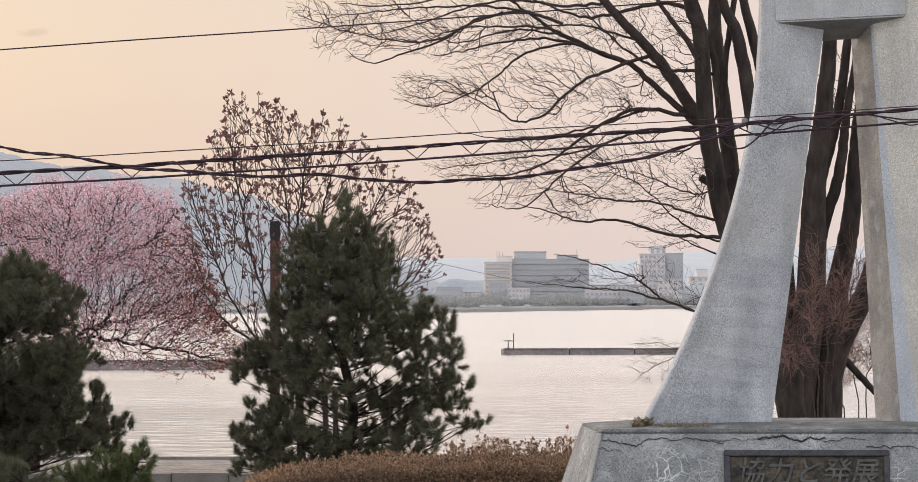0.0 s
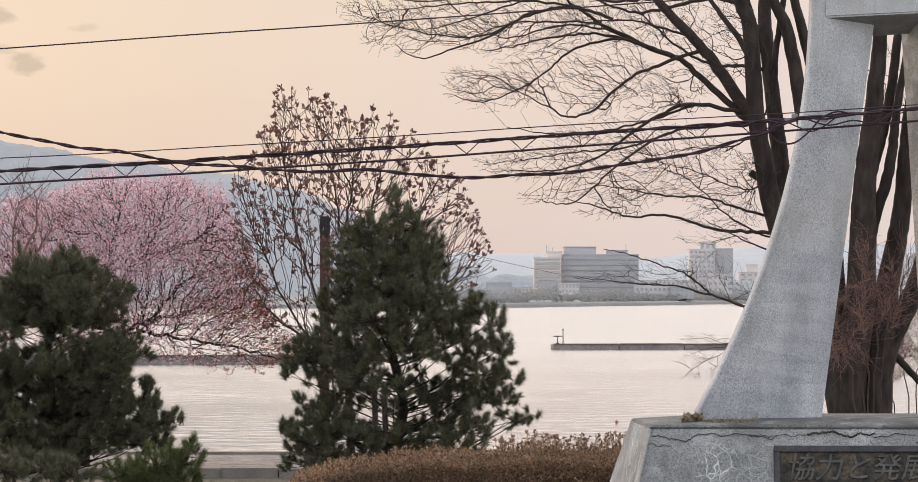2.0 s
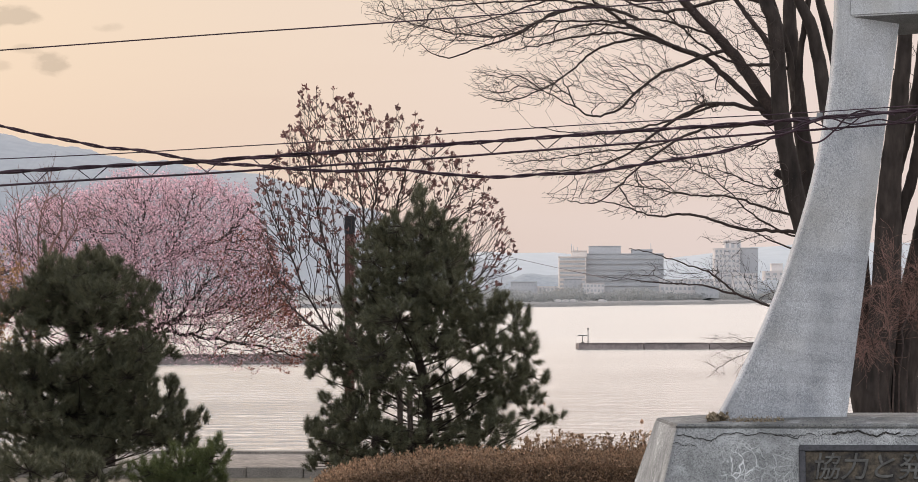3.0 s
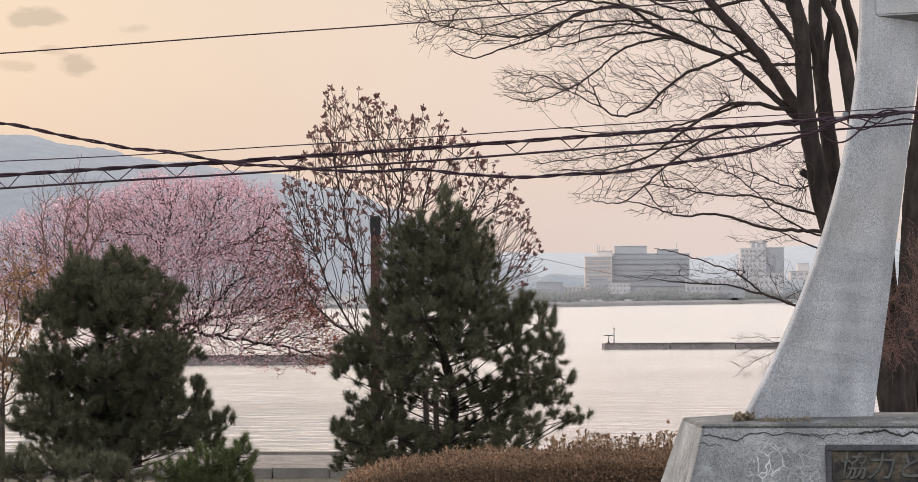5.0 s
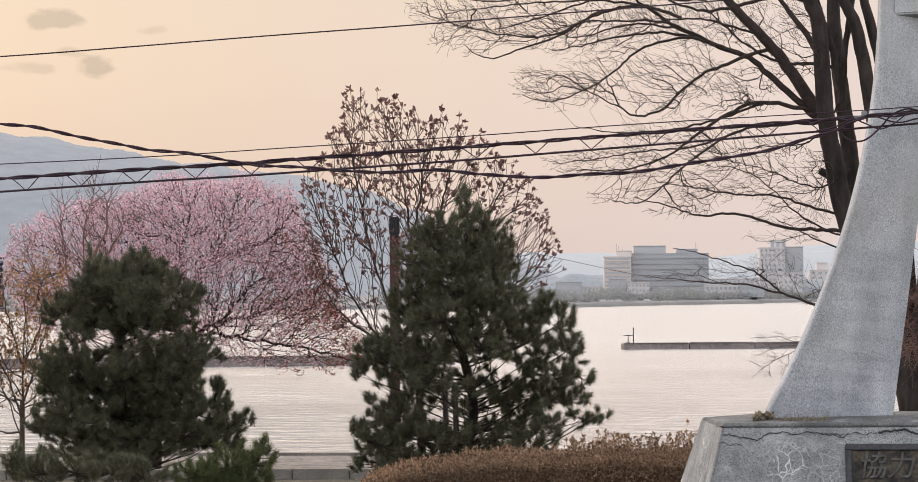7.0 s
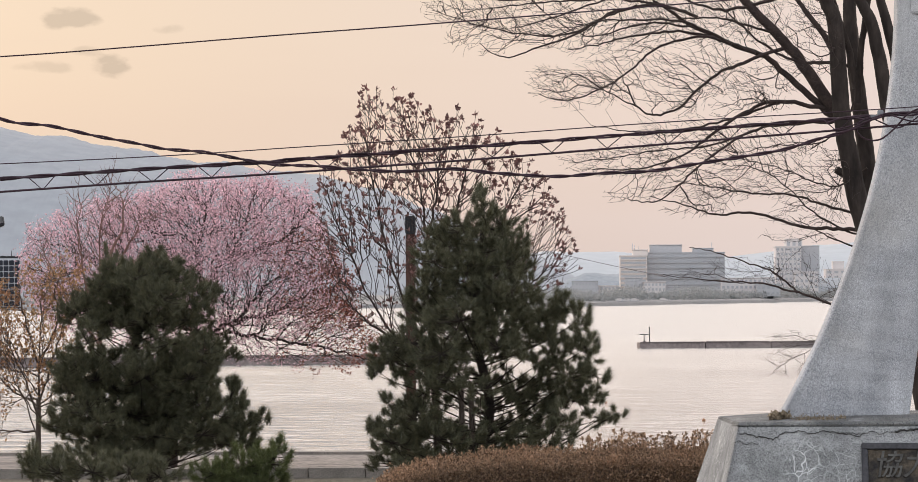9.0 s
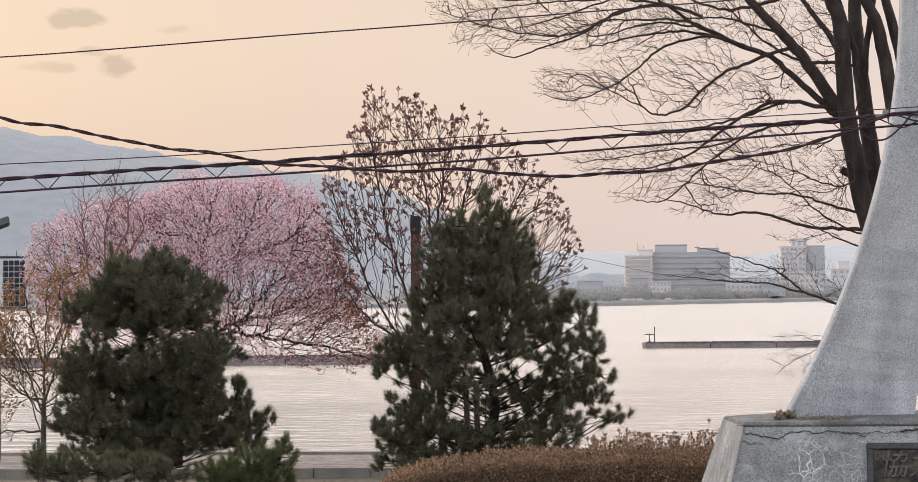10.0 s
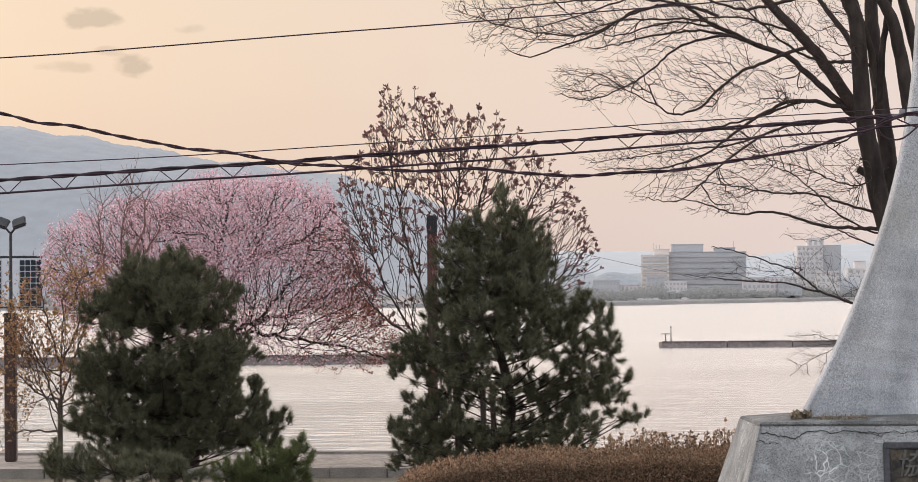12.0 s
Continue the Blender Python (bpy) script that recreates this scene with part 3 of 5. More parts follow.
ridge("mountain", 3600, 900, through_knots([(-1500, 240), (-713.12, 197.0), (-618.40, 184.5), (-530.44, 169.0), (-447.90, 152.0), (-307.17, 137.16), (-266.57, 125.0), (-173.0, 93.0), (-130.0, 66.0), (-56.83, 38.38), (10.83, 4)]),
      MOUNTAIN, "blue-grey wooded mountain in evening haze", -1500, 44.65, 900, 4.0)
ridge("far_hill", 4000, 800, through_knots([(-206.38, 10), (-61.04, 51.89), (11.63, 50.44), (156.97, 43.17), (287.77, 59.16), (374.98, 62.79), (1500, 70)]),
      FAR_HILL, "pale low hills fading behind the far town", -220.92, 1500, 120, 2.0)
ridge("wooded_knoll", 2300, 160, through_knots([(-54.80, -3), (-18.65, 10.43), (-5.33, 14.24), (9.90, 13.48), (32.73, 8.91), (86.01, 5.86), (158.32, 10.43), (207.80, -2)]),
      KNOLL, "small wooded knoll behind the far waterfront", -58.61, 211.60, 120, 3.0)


def facade_block(root, name, x0, x1, y0, y1, z0, z1, material, rows=0, cols=0, band=True, side_cols=0):
    """A storeyed block whose windows are set into the wall one by one, or run round it as bands."""
    part(name, boxed(x0, x1, y0, y1, z0, z1, bevel=0.15), material, root)
    part("roof_edge", boxed(x0 - 0.25, x1 + 0.25, y0 - 0.25, y1 + 0.25, z1, z1 + 0.5, bevel=0.1), material, root)
    for r in range(rows):
        a = z0 + (z1 - z0) * (r + 0.32) / rows
        b = z0 + (z1 - z0) * (r + 0.78) / rows
        if band:
            part("window_band", boxed(x0 + 0.8, x1 - 0.8, y0 - 0.06, y0 + 0.3, a, b), FAR_PANE, root)
            part("balcony_slab", boxed(x0 + 0.2, x1 - 0.2, y0 - 0.7, y0 + 0.1, a - 0.45, a - 0.1), material, root)
        else:
            for c in range(cols):
                p = x0 + (x1 - x0) * (c + 0.22) / cols
                q = x0 + (x1 - x0) * (c + 0.78) / cols
                part("window", boxed(p, q, y0 - 0.08, y0 + 0.3, a, b), FAR_PANE, root)


def building(name, label, d, category="building", away=1.0):
    """away: how much farther, and larger, than its plan it stands."""
    root = thing(name, 0, 0, EYE - (EYE + 0.5) * away, label, category, "buildings on the far shore")
    root.scale = (away, away, away)
    return root


def mast(root, x, y, z, h):
    t = Tubes()
    t.add([Vector((x, y, z)), Vector((x, y, z + h))], 0.28, 0.16, 6)
    t.done("antenna", FAR_PANE, root)


GZ = 0.5
b = building("office_building", "wide grey hospital-like block with window bands and roof plant", 2080)
facade_block(b, "west_wing", 14.01, 29.32, 2080, 2110, 0, 22.09 + GZ, BLD_CREAM, rows=9)
facade_block(b, "main_block", 29.46, 72.67, 2090, 2130, 0, 23.82 + GZ, BLD_GREY, rows=8)
facade_block(b, "plant_room", 31.17, 48.89, 2095, 2125, 23.82 + 1, 28.14 + GZ, BLD_GREY)
facade_block(b, "plant_room", 55.12, 66.61, 2095, 2115, 23.82 + 1, 26.17 + GZ, BLD_GREY)
facade_block(b, "plant_room", 21.23, 29.72, 2085, 2105, 22.09 + 1, 25.41 + GZ, BLD_CREAM)
for px, h in ((21.28, 5), (22.59, 4), (24.55, 3.5), (65.78, 5.5)):
    mast(b, px, 2098, 25.13, h)

b = building("hotel_tower", "pale tower block with rows of small windows", 2060, away=1.14)
facade_block(b, "front_wing", 99.69, 113.57, 2060, 2085, 0, 26.43 + GZ, BLD_PALE, rows=10, cols=6, band=False)
facade_block(b, "side_wing", 113.90, 123.93, 2066, 2090, 0, 26.82 + GZ, BLD_GREY)
facade_block(b, "plant_room", 105.59, 114.65, 2068, 2084, 26.11, 30.73 + GZ, BLD_PALE, rows=1, cols=3, band=False)

b = building("apartment_block", "small grey apartment block with a roof hut", 2050, away=1.22)
facade_block(b, "wall", 126.50, 141.59, 2050, 2072, 0, 13.80 + GZ, BLD_PALE, rows=5, cols=4, band=False)
facade_block(b, "roof_hut", 130.67, 136.79, 2055, 2068, 13.47, 18.01 + GZ, BLD_PALE)

LOW = ((745, 790, 492, "low pale waterfront hall", 3, 8), (786, 826, 500, "low grey waterfront shop", 2, 6), (836, 866, 487, "low brown-grey waterfront annex", 4, 4), (868, 905, 494, "low cream waterfront house", 3, 6),
       (905, 960, 503, "long low waterfront shed", 2, 8), (1000, 1092, 488, "long low hotel wing", 3, 12), (1060, 1100, 499, "low white waterfront house", 2, 5),
       (1125, 1165, 478, "plain mid-height waterfront building", 4, 5), (1225, 1300, 486, "long low grey building", 3, 9))
for k, (p0, p1, top, label, rows, cols) in enumerate(LOW):
    y = 2036 + (k % 3) * 5
    s = y / 6385
    b = building("waterfront_building", label, y, away=1.14 if p0 > 1110 else 1.0)
    facade_block(b, "wall", (p0 - 784) * s, (p1 - 784) * s, y, y + 12, 0, EYE + (507 - top) * s + GZ, BLD_PALE if k % 2 else BLD_GREY, rows=rows, cols=cols, band=False)


def far_trees():
    """The hazy belt of trees along the far shore: many small clumps."""
    edge = through_knots(SHORE)
    cs = []
    for i in range(520):
        x = rng.uniform(-420, 60) if i % 4 == 0 else rng.uniform(-20, 190)
        y = edge(x) + rng.uniform(25, 130)
        h = rng.uniform(3.0, 7.5) * (0.5 + 0.9 * abs(noise.noise(Vector((x * 0.03, 0, 0)))))
        for k in range(110):
            cs.append(Vector((x + rng.gauss(0, h * 0.42), y + rng.gauss(0, 2), -1.8 + abs(rng.gauss(h * 0.45, h * 0.28)))))
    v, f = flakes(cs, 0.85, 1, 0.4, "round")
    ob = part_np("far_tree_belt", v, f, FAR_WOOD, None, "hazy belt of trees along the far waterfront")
    tagged(ob, "", "trees", "", "stuff")


far_trees()


def far_car(x, y):
    root = thing("parked_car", x, y, WATER + 1.85, "pale parked car on the far waterfront road", "car", "parked cars on the far shore")
    bm = prism([(-2.1, -0.85, 0.3), (2.1, -0.85, 0.3), (2.1, -0.85, 0.85), (1.2, -0.8, 0.95), (0.6, -0.7, 1.45), (-1.2, -0.7, 1.45), (-1.9, -0.8, 0.95), (-2.1, -0.85, 0.85)],
               [(-2.1, 0.85, 0.3), (2.1, 0.85, 0.3), (2.1, 0.85, 0.85), (1.2, 0.8, 0.95), (0.6, 0.7, 1.45), (-1.2, 0.7, 1.45), (-1.9, 0.8, 0.95), (-2.1, 0.85, 0.85)])
    part("body", bm, BLD_PALE, root)
    for wx in (-1.3, 1.3):
        bm = bmesh.new()
        bmesh.ops.create_cone(bm, cap_ends=True, segments=12, radius1=0.33, radius2=0.33, depth=1.75, matrix=pose(wx, 0, 0.33, 90))
        part("wheel", bm, FAR_PANE, root)


for px in (11.4, 15.0, 18.4, 33.0):
    far_car(px, through_knots(SHORE)(px) + 14)


# ---- monument ----
def monument():
    """Two flared concrete legs joined by a beam, on a battered plinth with a plaque."""
    d = 30.0
    k = d / 6385.0

    def p(u, v, depth=0.0):
        return spot(u, v, d + depth)

    root = thing("monument", p(1450, 720).x, d + 0.8, 0, "tall weathered concrete monument with two flared legs on a cracked plinth", "monument")
    at = Matrix.Translation(root.location)

    def own(name, bm, material, label="", bevel=0.0):
        if bevel:
            bmesh.ops.bevel(bm, geom=[e for e in bm.edges if e.calc_face_angle(0) > 0.5], offset=bevel, segments=2, affect="EDGES")
        ob = part(name, bm, material, root, label)
        ob.matrix_parent_inverse = at.inverted()
        return ob

    # the legs: the outer edge sweeps out towards the foot, the face turns back towards the opening
    rows = [-160 + 892 * i / 26 for i in range(27)]

    def leg(name, section, label):
        """section(s, v): the corners of the cut at one height, each a bearing and a depth."""
        bm = bmesh.new()
        rings = []
        for v in rows:
            rings.append([bm.verts.new(p(a, v, dep)) for a, dep in section(max(v, 0) / 720, v)])
        n = len(rings[0])
        for r, q in zip(rings, rings[1:]):
            for i in range(n):
                bm.faces.new((r[i], r[(i + 1) % n], q[(i + 1) % n], q[i]))
        bm.faces.new(rings[0]), bm.faces.new(rings[-1])
        bmesh.ops.recalc_face_normals(bm, faces=bm.faces)
        return own(name, bm, CONCRETE, label)

    def left(s, v):
        a, b = 1296.5 - 201 * s * s, 1405 - 87 * (v - 70) / 650
        return ((a, 0.22), (a + 5, 0.02), (a + 9, 0.0), (b, 0.34), (b - 7, 0.62), (a + 14, 0.7))

    def right(s, v):
        c, b = 1455 + 40 * (v - 72) / 640, 1489 + 48 * (v - 68) / 640
        return ((c, 0.75), (b, 0.34), (b + 3 + 26 * s, 0.31), (1660 + 150 * s * s, 0.0), (1680 + 150 * s * s, 0.2), (1640 + 120 * s * s, 0.8))

    leg("leg", left, "pale grey leg sweeping out to its foot")
    other = leg("leg", right, "pale grey leg with a pitted inner face coloured as shaded")
    # shade on the inner face and a paler chamfer, put in by face colour
    other.data.materials.append(SHADED_FACE)
    other.data.materials.append(PALE_CHAMFER)
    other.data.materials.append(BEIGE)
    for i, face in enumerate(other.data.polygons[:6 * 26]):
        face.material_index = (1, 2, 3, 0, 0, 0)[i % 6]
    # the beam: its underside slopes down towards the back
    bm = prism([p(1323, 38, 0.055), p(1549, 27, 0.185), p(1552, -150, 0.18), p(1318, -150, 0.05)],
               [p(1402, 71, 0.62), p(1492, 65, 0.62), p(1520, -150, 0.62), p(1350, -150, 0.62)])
    beam = own("beam", bm, CONCRETE, "concrete beam with a bevelled underside coloured as shade", 0.012)
    # the underside's shade is put into a darker concrete colour
    beam.data.materials.append(SOFFIT_SHADE)
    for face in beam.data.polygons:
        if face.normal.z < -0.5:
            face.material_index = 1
    # plinth, wider at the foot, and its coping
    low, top = -0.1, p(0, 744).z
    rim = top + 0.045
    x0, x1 = p(1026, 0).x, p(1880, 0).x
    bm = prism([(x0 - 0.52, d - 0.86, low), (x1 + 0.5, d - 0.86, low), (x1, d - 0.32, rim), (x0, d - 0.32, rim)],
               [(x0 - 0.84, d + 2.4, low), (x1 + 0.8, d + 2.4, low), (x1 + 0.1, d + 1.9, rim), (x0 - 0.105, d + 1.5, rim)])
    own("plinth", bm, PLINTH, "battered plinth with healed cracks and stains", 0.02)
    # its top is worn down towards the end
    bm = bmesh.new()
    rings = []
    for x, e, crest in ((x0, 1.0, 0.058), (p(1080, 0).x, 0.5, 0.078), (p(1150, 0).x, 0.0, 0.094), (p(1330, 0).x, 0.0, 0.102), (x1, 0.0, 0.104)):
        rings.append([bm.verts.new((x + s * e, d + a, z)) for a, z, s in (
            (-0.330, top + 0.034, -0.012), (-0.325, top + 0.062, 0.005), (0.06, top + crest, -0.02), (1.55, top + crest - 0.01, -0.10), (1.55, top - 0.06, -0.12))])
    for r, q in zip(rings, rings[1:]):
        for i in range(5):
            bm.faces.new((r[i], r[(i + 1) % 5], q[(i + 1) % 5], q[i]))
    bm.faces.new(rings[0]), bm.faces.new(rings[-1])
    bmesh.ops.recalc_face_normals(bm, faces=bm.faces)
    own("coping", bm, PLINTH_TOP, "darker worn top of the plinth", 0.008)
    # near-black tubes that draw the open cracks in the coping and down the plinth's face
    slope = 0.54 / (rim - low)
    for u0, u1, v0, wide in ((1026, 1230, 750, 0.0030), (1190, 1292, 747, 0.0024), (1288, 1402, 746, 0.0070), (1400, 1470, 752, 0.0030), (1470, 1560, 760, 0.0032), (1018, 1060, 764, 0.0022)):
        t = Tubes()
        pts, u, v = [], float(u0), float(v0)
        while u < u1:
            q = p(u, v)
            pts.append(Vector((q.x, d - 0.322 - max(0.0, rim - q.z) * slope - 0.003, q.z)))
            u += rng.uniform(1.5, 6)
            v += rng.uniform(-2.8, 2.8) + (v0 - v) * 0.12
        t.add(pts, wide * 1.5, wide * 0.8, 4)
        ob = t.done("crack", CRACK_DARK, root, "dark open crack")
        ob.matrix_parent_inverse = at.inverted()
    return root, p, d, own


MONUMENT, mp_, MD, own = monument()


def plaque():
    # it follows the batter of the plinth's face
    width, height = 1.31, 0.52
    batter = math.degrees(math.atan2(0.54, mp_(0, 744).z + 0.1))
    m = Matrix.Translation(mp_(1377, 770, -0.325 - 0.035)) @ pose(0, 0, 0, -batter)
    root = new("plaque")
    root.matrix_world = m
    root.empty_display_size = 0.1
    tagged(root, "dark bronze plaque with worn raised lettering, set in the monument's plinth", "plaque")
    rim = 0.05
    for x0, x1, z0, z1 in ((-width / 2, width / 2, -rim, 0), (-width / 2, width / 2, -height, -height + rim), (-width / 2, -width / 2 + rim, -height + rim, -rim), (width / 2 - rim, width / 2, -height + rim, -rim)):
        part("rim", boxed(x0, x1, -0.035, 0.05, z0, z1, bevel=0.006), PLAQUE_RIM, root, "grey plaque rim")
    part("plate", boxed(-width / 2 + rim, width / 2 - rim, -0.012, 0.05, -height + rim, -rim, bevel=0.003), BRONZE, root, "dark bronze plate")
    text = bpy.data.curves.new("lettering", "FONT")
    text.body, text.size, text.extrude, text.align_x, text.bevel_depth = "協力と発展", 0.225, 0.006, "CENTER", 0.002
    text.space_character = 1.0
    text.shear = 0.18
    holder = new("lettering_source", text)
    me = bpy.data.meshes.new_from_object(holder.evaluated_get(bpy.context.evaluated_depsgraph_get()))
    bpy.data.objects.remove(holder)
    me.materials.clear()
    me.materials.append(LETTER)
    ob = new("lettering", me)
    ob.parent = root
    ob.matrix_local = pose(0, -0.018, -rim - 0.205, 90)
    tagged(ob, "worn pale raised characters")


plaque()


def weeds(name, u0, u1, v, depth, count, size, label):
    cs, ax = [], []
    for i in range(count):
        q = mp_(rng.uniform(u0, u1), v, depth + rng.uniform(-0.06, 0.06))
        q.z = mp_(0, 744).z + 0.092 + min(0.0, q.y - MD - 0.06) * 0.11 + abs(rng.gauss(0, 0.012))
        cs.append(q)
        ax.append(Vector((rng.gauss(0, 0.5), rng.gauss(0, 0.5), 1.0)))
    v_, f_ = flakes(cs, size, 2, 0.012, "leaf", ax)
    ob = part_np(name, v_, f_, MOSS, None, label)
    tagged(ob, "", "weeds", "weeds on the plinth", "stuff")


weeds("weed_tuft", 1082, 1112, 720, -0.05, 170, 0.036, "dry brown weed tuft at the foot of the concrete leg")
weeds("weed_tuft", 1120, 1210, 726, -0.16, 260, 0.018, "thin dry moss on the plinth's worn edge")


# ---- trees ----
def tree_root(name, keys, label, category="tree", group=""):
    return thing(name, keys[0], keys[1], 0, label, category, group)


def finish(root, *parts):
    for ob in parts:
        ob.matrix_parent_inverse = Matrix.Translation(root.location).inverted()


def guided(tubes, keys, r0, r1, spec, tips, sides=8, steps=5, first=0.2, wob=0.03):
    """A main limb along a few places, with its branches grown on it."""
    pts = curve_points(keys, steps)
    pts = [p + rand_dir() * wob * min(i, 3) / 3 for i, p in enumerate(pts)]
    tubes.add(pts, r0, r1, sides)
    length = sum((a - b).length for a, b in zip(pts, pts[1:]))
    spawn(tubes, pts, length, r1 + (r0 - r1) * 0.3, 0, spec, tips, first)
    return pts


def bare_tree():
    d = 45.0

    def p(u, v, depth=0.0):
        return spot(u, v, d + depth)

    base = Vector((p(1388, 0).x, d, 0))
    root = tree_root("bare_tree", base, "large leafless broad tree with several dark stems and fine twigs")
    stems, twigs = [], Tubes()
    # stems from one stool
    STEMS = [
        ([(1372, 960), (1350, 712), (1308, 560), (1246, 400), (1222, 300), (1206, 200), (1196, 58), (1178, -10), (1160, -250)], 0.17, 0.068),
        ([(1376, 960), (1352, 712), (1316, 540), (1266, 400), (1250, 300), (1238, 200), (1224, 80), (1222, 0), (1232, -250)], 0.14, 0.072),
        ([(1368, 960), (1362, 712), (1374, 600), (1385, 500), (1389, 400), (1390, 345), (1397, 270), (1407, 190), (1416, 100), (1422, 20), (1430, -200)], 0.23, 0.058),
        ([(1394, 340), (1410, 278), (1424, 226), (1435, 170), (1446, 90), (1452, 30), (1460, -150)], 0.075, 0.045),
        ([(1392, 450), (1408, 380), (1428, 320), (1438, 270), (1442, 230), (1450, 170), (1464, 90), (1478, -80)], 0.085, 0.035),
        ([(1412, 960), (1414, 712), (1418, 600), (1430, 500), (1446, 420), (1456, 350), (1461, 280), (1468, 200), (1484, 90), (1500, -80)], 0.19, 0.045),
        ([(1408, 690), (1430, 600), (1458, 540), (1482, 490), (1505, 400), (1530, 250), (1560, -50)], 0.15, 0.10),
        ([(1374, 960), (1352, 712), (1328, 450), (1300, 290), (1281, 174), (1259, 58), (1234, 0), (1205, -150)], 0.14, 0.05),
        ([(1378, 960), (1356, 640), (1338, 400), (1312, 180), (1288, 70), (1268, -10), (1250, -150)], 0.11, 0.04),
        ([(1231, 165), (1218, 95), (1190, 10), (1150, -120)], 0.045, 0.035),
        ([(1234, 190), (1240, 100), (1254, 0), (1262, -120)], 0.045, 0.03),
        ([(1420, 590), (1462, 635), (1500, 676), (1540, 700)], 0.05, 0.03),
    ]
    seeds, ways, low_seeds, low_ways = [], [], [], []
    for keys, r0, r1 in STEMS:
        got, way, lines = along([keys], p, 0.12)
        stem = Tubes()
        stem.add([q + rand_dir() * 0.006 for q in lines[0]], r0, r1, 12)
        stems.append(stem.done("stem", BARK, root, "dark grey-brown stem"))
        half = len(got) // 2
        seeds, ways = seeds + got[half:], ways + way[half:]
    LIMBS = [
        ([(1212, 232), (1150, 136), (1100, 75), (1036, 5), (980, -70)], 0.085, 0.04, 0.4),
        ([(1208, 228), (1130, 158), (1076, 110), (1018, 87), (960, 60), (905, 25), (860, -10)], 0.045, 0.012, 0.35),
        ([(1110, 95), (1040, 120), (985, 145), (930, 195), (885, 208), (850, 190), (800, 165)], 0.024, 0.006, 0.3),
        ([(1020, 88), (960, 75), (890, 95), (850, 130), (800, 162), (740, 182), (690, 172)], 0.018, 0.005, 0.35),
        ([(1060, 104), (1000, 80), (930, 66), (860, 72), (790, 88), (740, 95)], 0.022, 0.005, 0.3),
        ([(960, 40), (900, 22), (820, 32), (760, 65), (690, 92), (630, 108), (590, 85)], 0.022, 0.005, 0.2),
        ([(860, 20), (800, 42), (740, 70), (660, 68), (580, 50), (510, 25)], 0.016, 0.004, 0.2),
        ([(905, 20), (820, 10), (730, 12), (640, 20), (560, 30)], 0.016, 0.004, 0.2),
        ([(1180, 200), (1100, 186), (1040, 206), (980, 246), (935, 278), (860, 300), (780, 300)], 0.028, 0.005, 0.3),
        ([(1100, 188), (1020, 215), (940, 232), (850, 236), (780, 225)], 0.016, 0.004, 0.3),
        ([(1196, 222), (1120, 225), (1050, 238), (975, 285), (930, 328), (890, 356), (840, 352)], 0.022, 0.005, 0.35),
        ([(1060, 236), (980, 262), (900, 268), (820, 280), (740, 290)], 0.014, 0.004, 0.2),
        ([(1236, 382), (1170, 362), (1120, 346), (1040, 342), (980, 330), (920, 322)], 0.018, 0.004, 0.2),
        ([(1246, 405), (1190, 404), (1130, 398), (1050, 376), (990, 378), (930, 360), (880, 348)], 0.026, 0.005, 0.3),
        ([(1246, 420), (1200, 400), (1150, 370), (1110, 330), (1060, 300), (1010, 295)], 0.014, 0.004, 0.3),
        ([(1250, 300), (1200, 330), (1150, 320), (1100, 300), (1040, 285)], 0.012, 0.004, 0.3),
        ([(1190, 20), (1130, 5), (1060, 20), (1000, 30), (940, 10), (860, -20)], 0.030, 0.008, 0.3),
        ([(1240, 130), (1190, 122), (1130, 118), (1090, 100), (1040, 60), (1000, 20)], 0.024, 0.008, 0.3),
        ([(1200, 110), (1160, 50), (1130, 10), (1090, -60)], 0.040, 0.02, 0.4),
        ([(1232, 180), (1200, 240), (1150, 260), (1090, 262), (1030, 275)], 0.012, 0.004, 0.3),
    ]
    LIMBS += [
        ([(1036, 5), (960, 10), (880, 0), (790, 15), (700, 45), (640, 60)], 0.020, 0.005, 0.25),
        ([(1018, 87), (940, 50), (860, 45), (780, 50), (700, 80)], 0.018, 0.005, 0.25),
        ([(960, 60), (890, 50), (830, 62), (770, 72), (700, 30)], 0.014, 0.005, 0.2),
        ([(980, -30), (880, -15), (780, -5), (660, 10), (580, 5)], 0.018, 0.005, 0.2),
        ([(1100, 75), (1030, 50), (980, 42), (920, 50), (850, 90)], 0.016, 0.005, 0.3),
    ]
    LOW_LIMBS = [
        ([(1260, 548), (1195, 533), (1130, 512), (1060, 496), (990, 492), (900, 482)], 0.020, 0.0035, 0.25),
        ([(1130, 512), (1090, 478), (1040, 460), (985, 442), (945, 434)], 0.014, 0.004, 0.2),
        ([(1245, 440), (1200, 425), (1160, 405), (1120, 385)], 0.013, 0.004, 0.3),
        ([(1240, 612), (1170, 606), (1135, 618), (1100, 638), (1078, 656)], 0.006, 0.002, 0.4),
        ([(1240, 596), (1170, 596), (1120, 586), (1075, 588)], 0.006, 0.002, 0.4),
        ([(1240, 606), (1180, 604), (1130, 602), (1085, 618)], 0.005, 0.002, 0.4),
    ]
    for keys, r0, r1, first in LIMBS + LOW_LIMBS:
        got, way, lines = along([keys], p, 0.22)
        twigs.add([q + rand_dir() * 0.012 for q in lines[0]], r0, r1, 6)
        late = int(len(got) * first * 0.7)
        if keys[0][1] > 430:
            low_seeds, low_ways = low_seeds + got[late:], low_ways + way[late:]
        else:
            seeds, ways = seeds + got[late:], ways + way[late:]
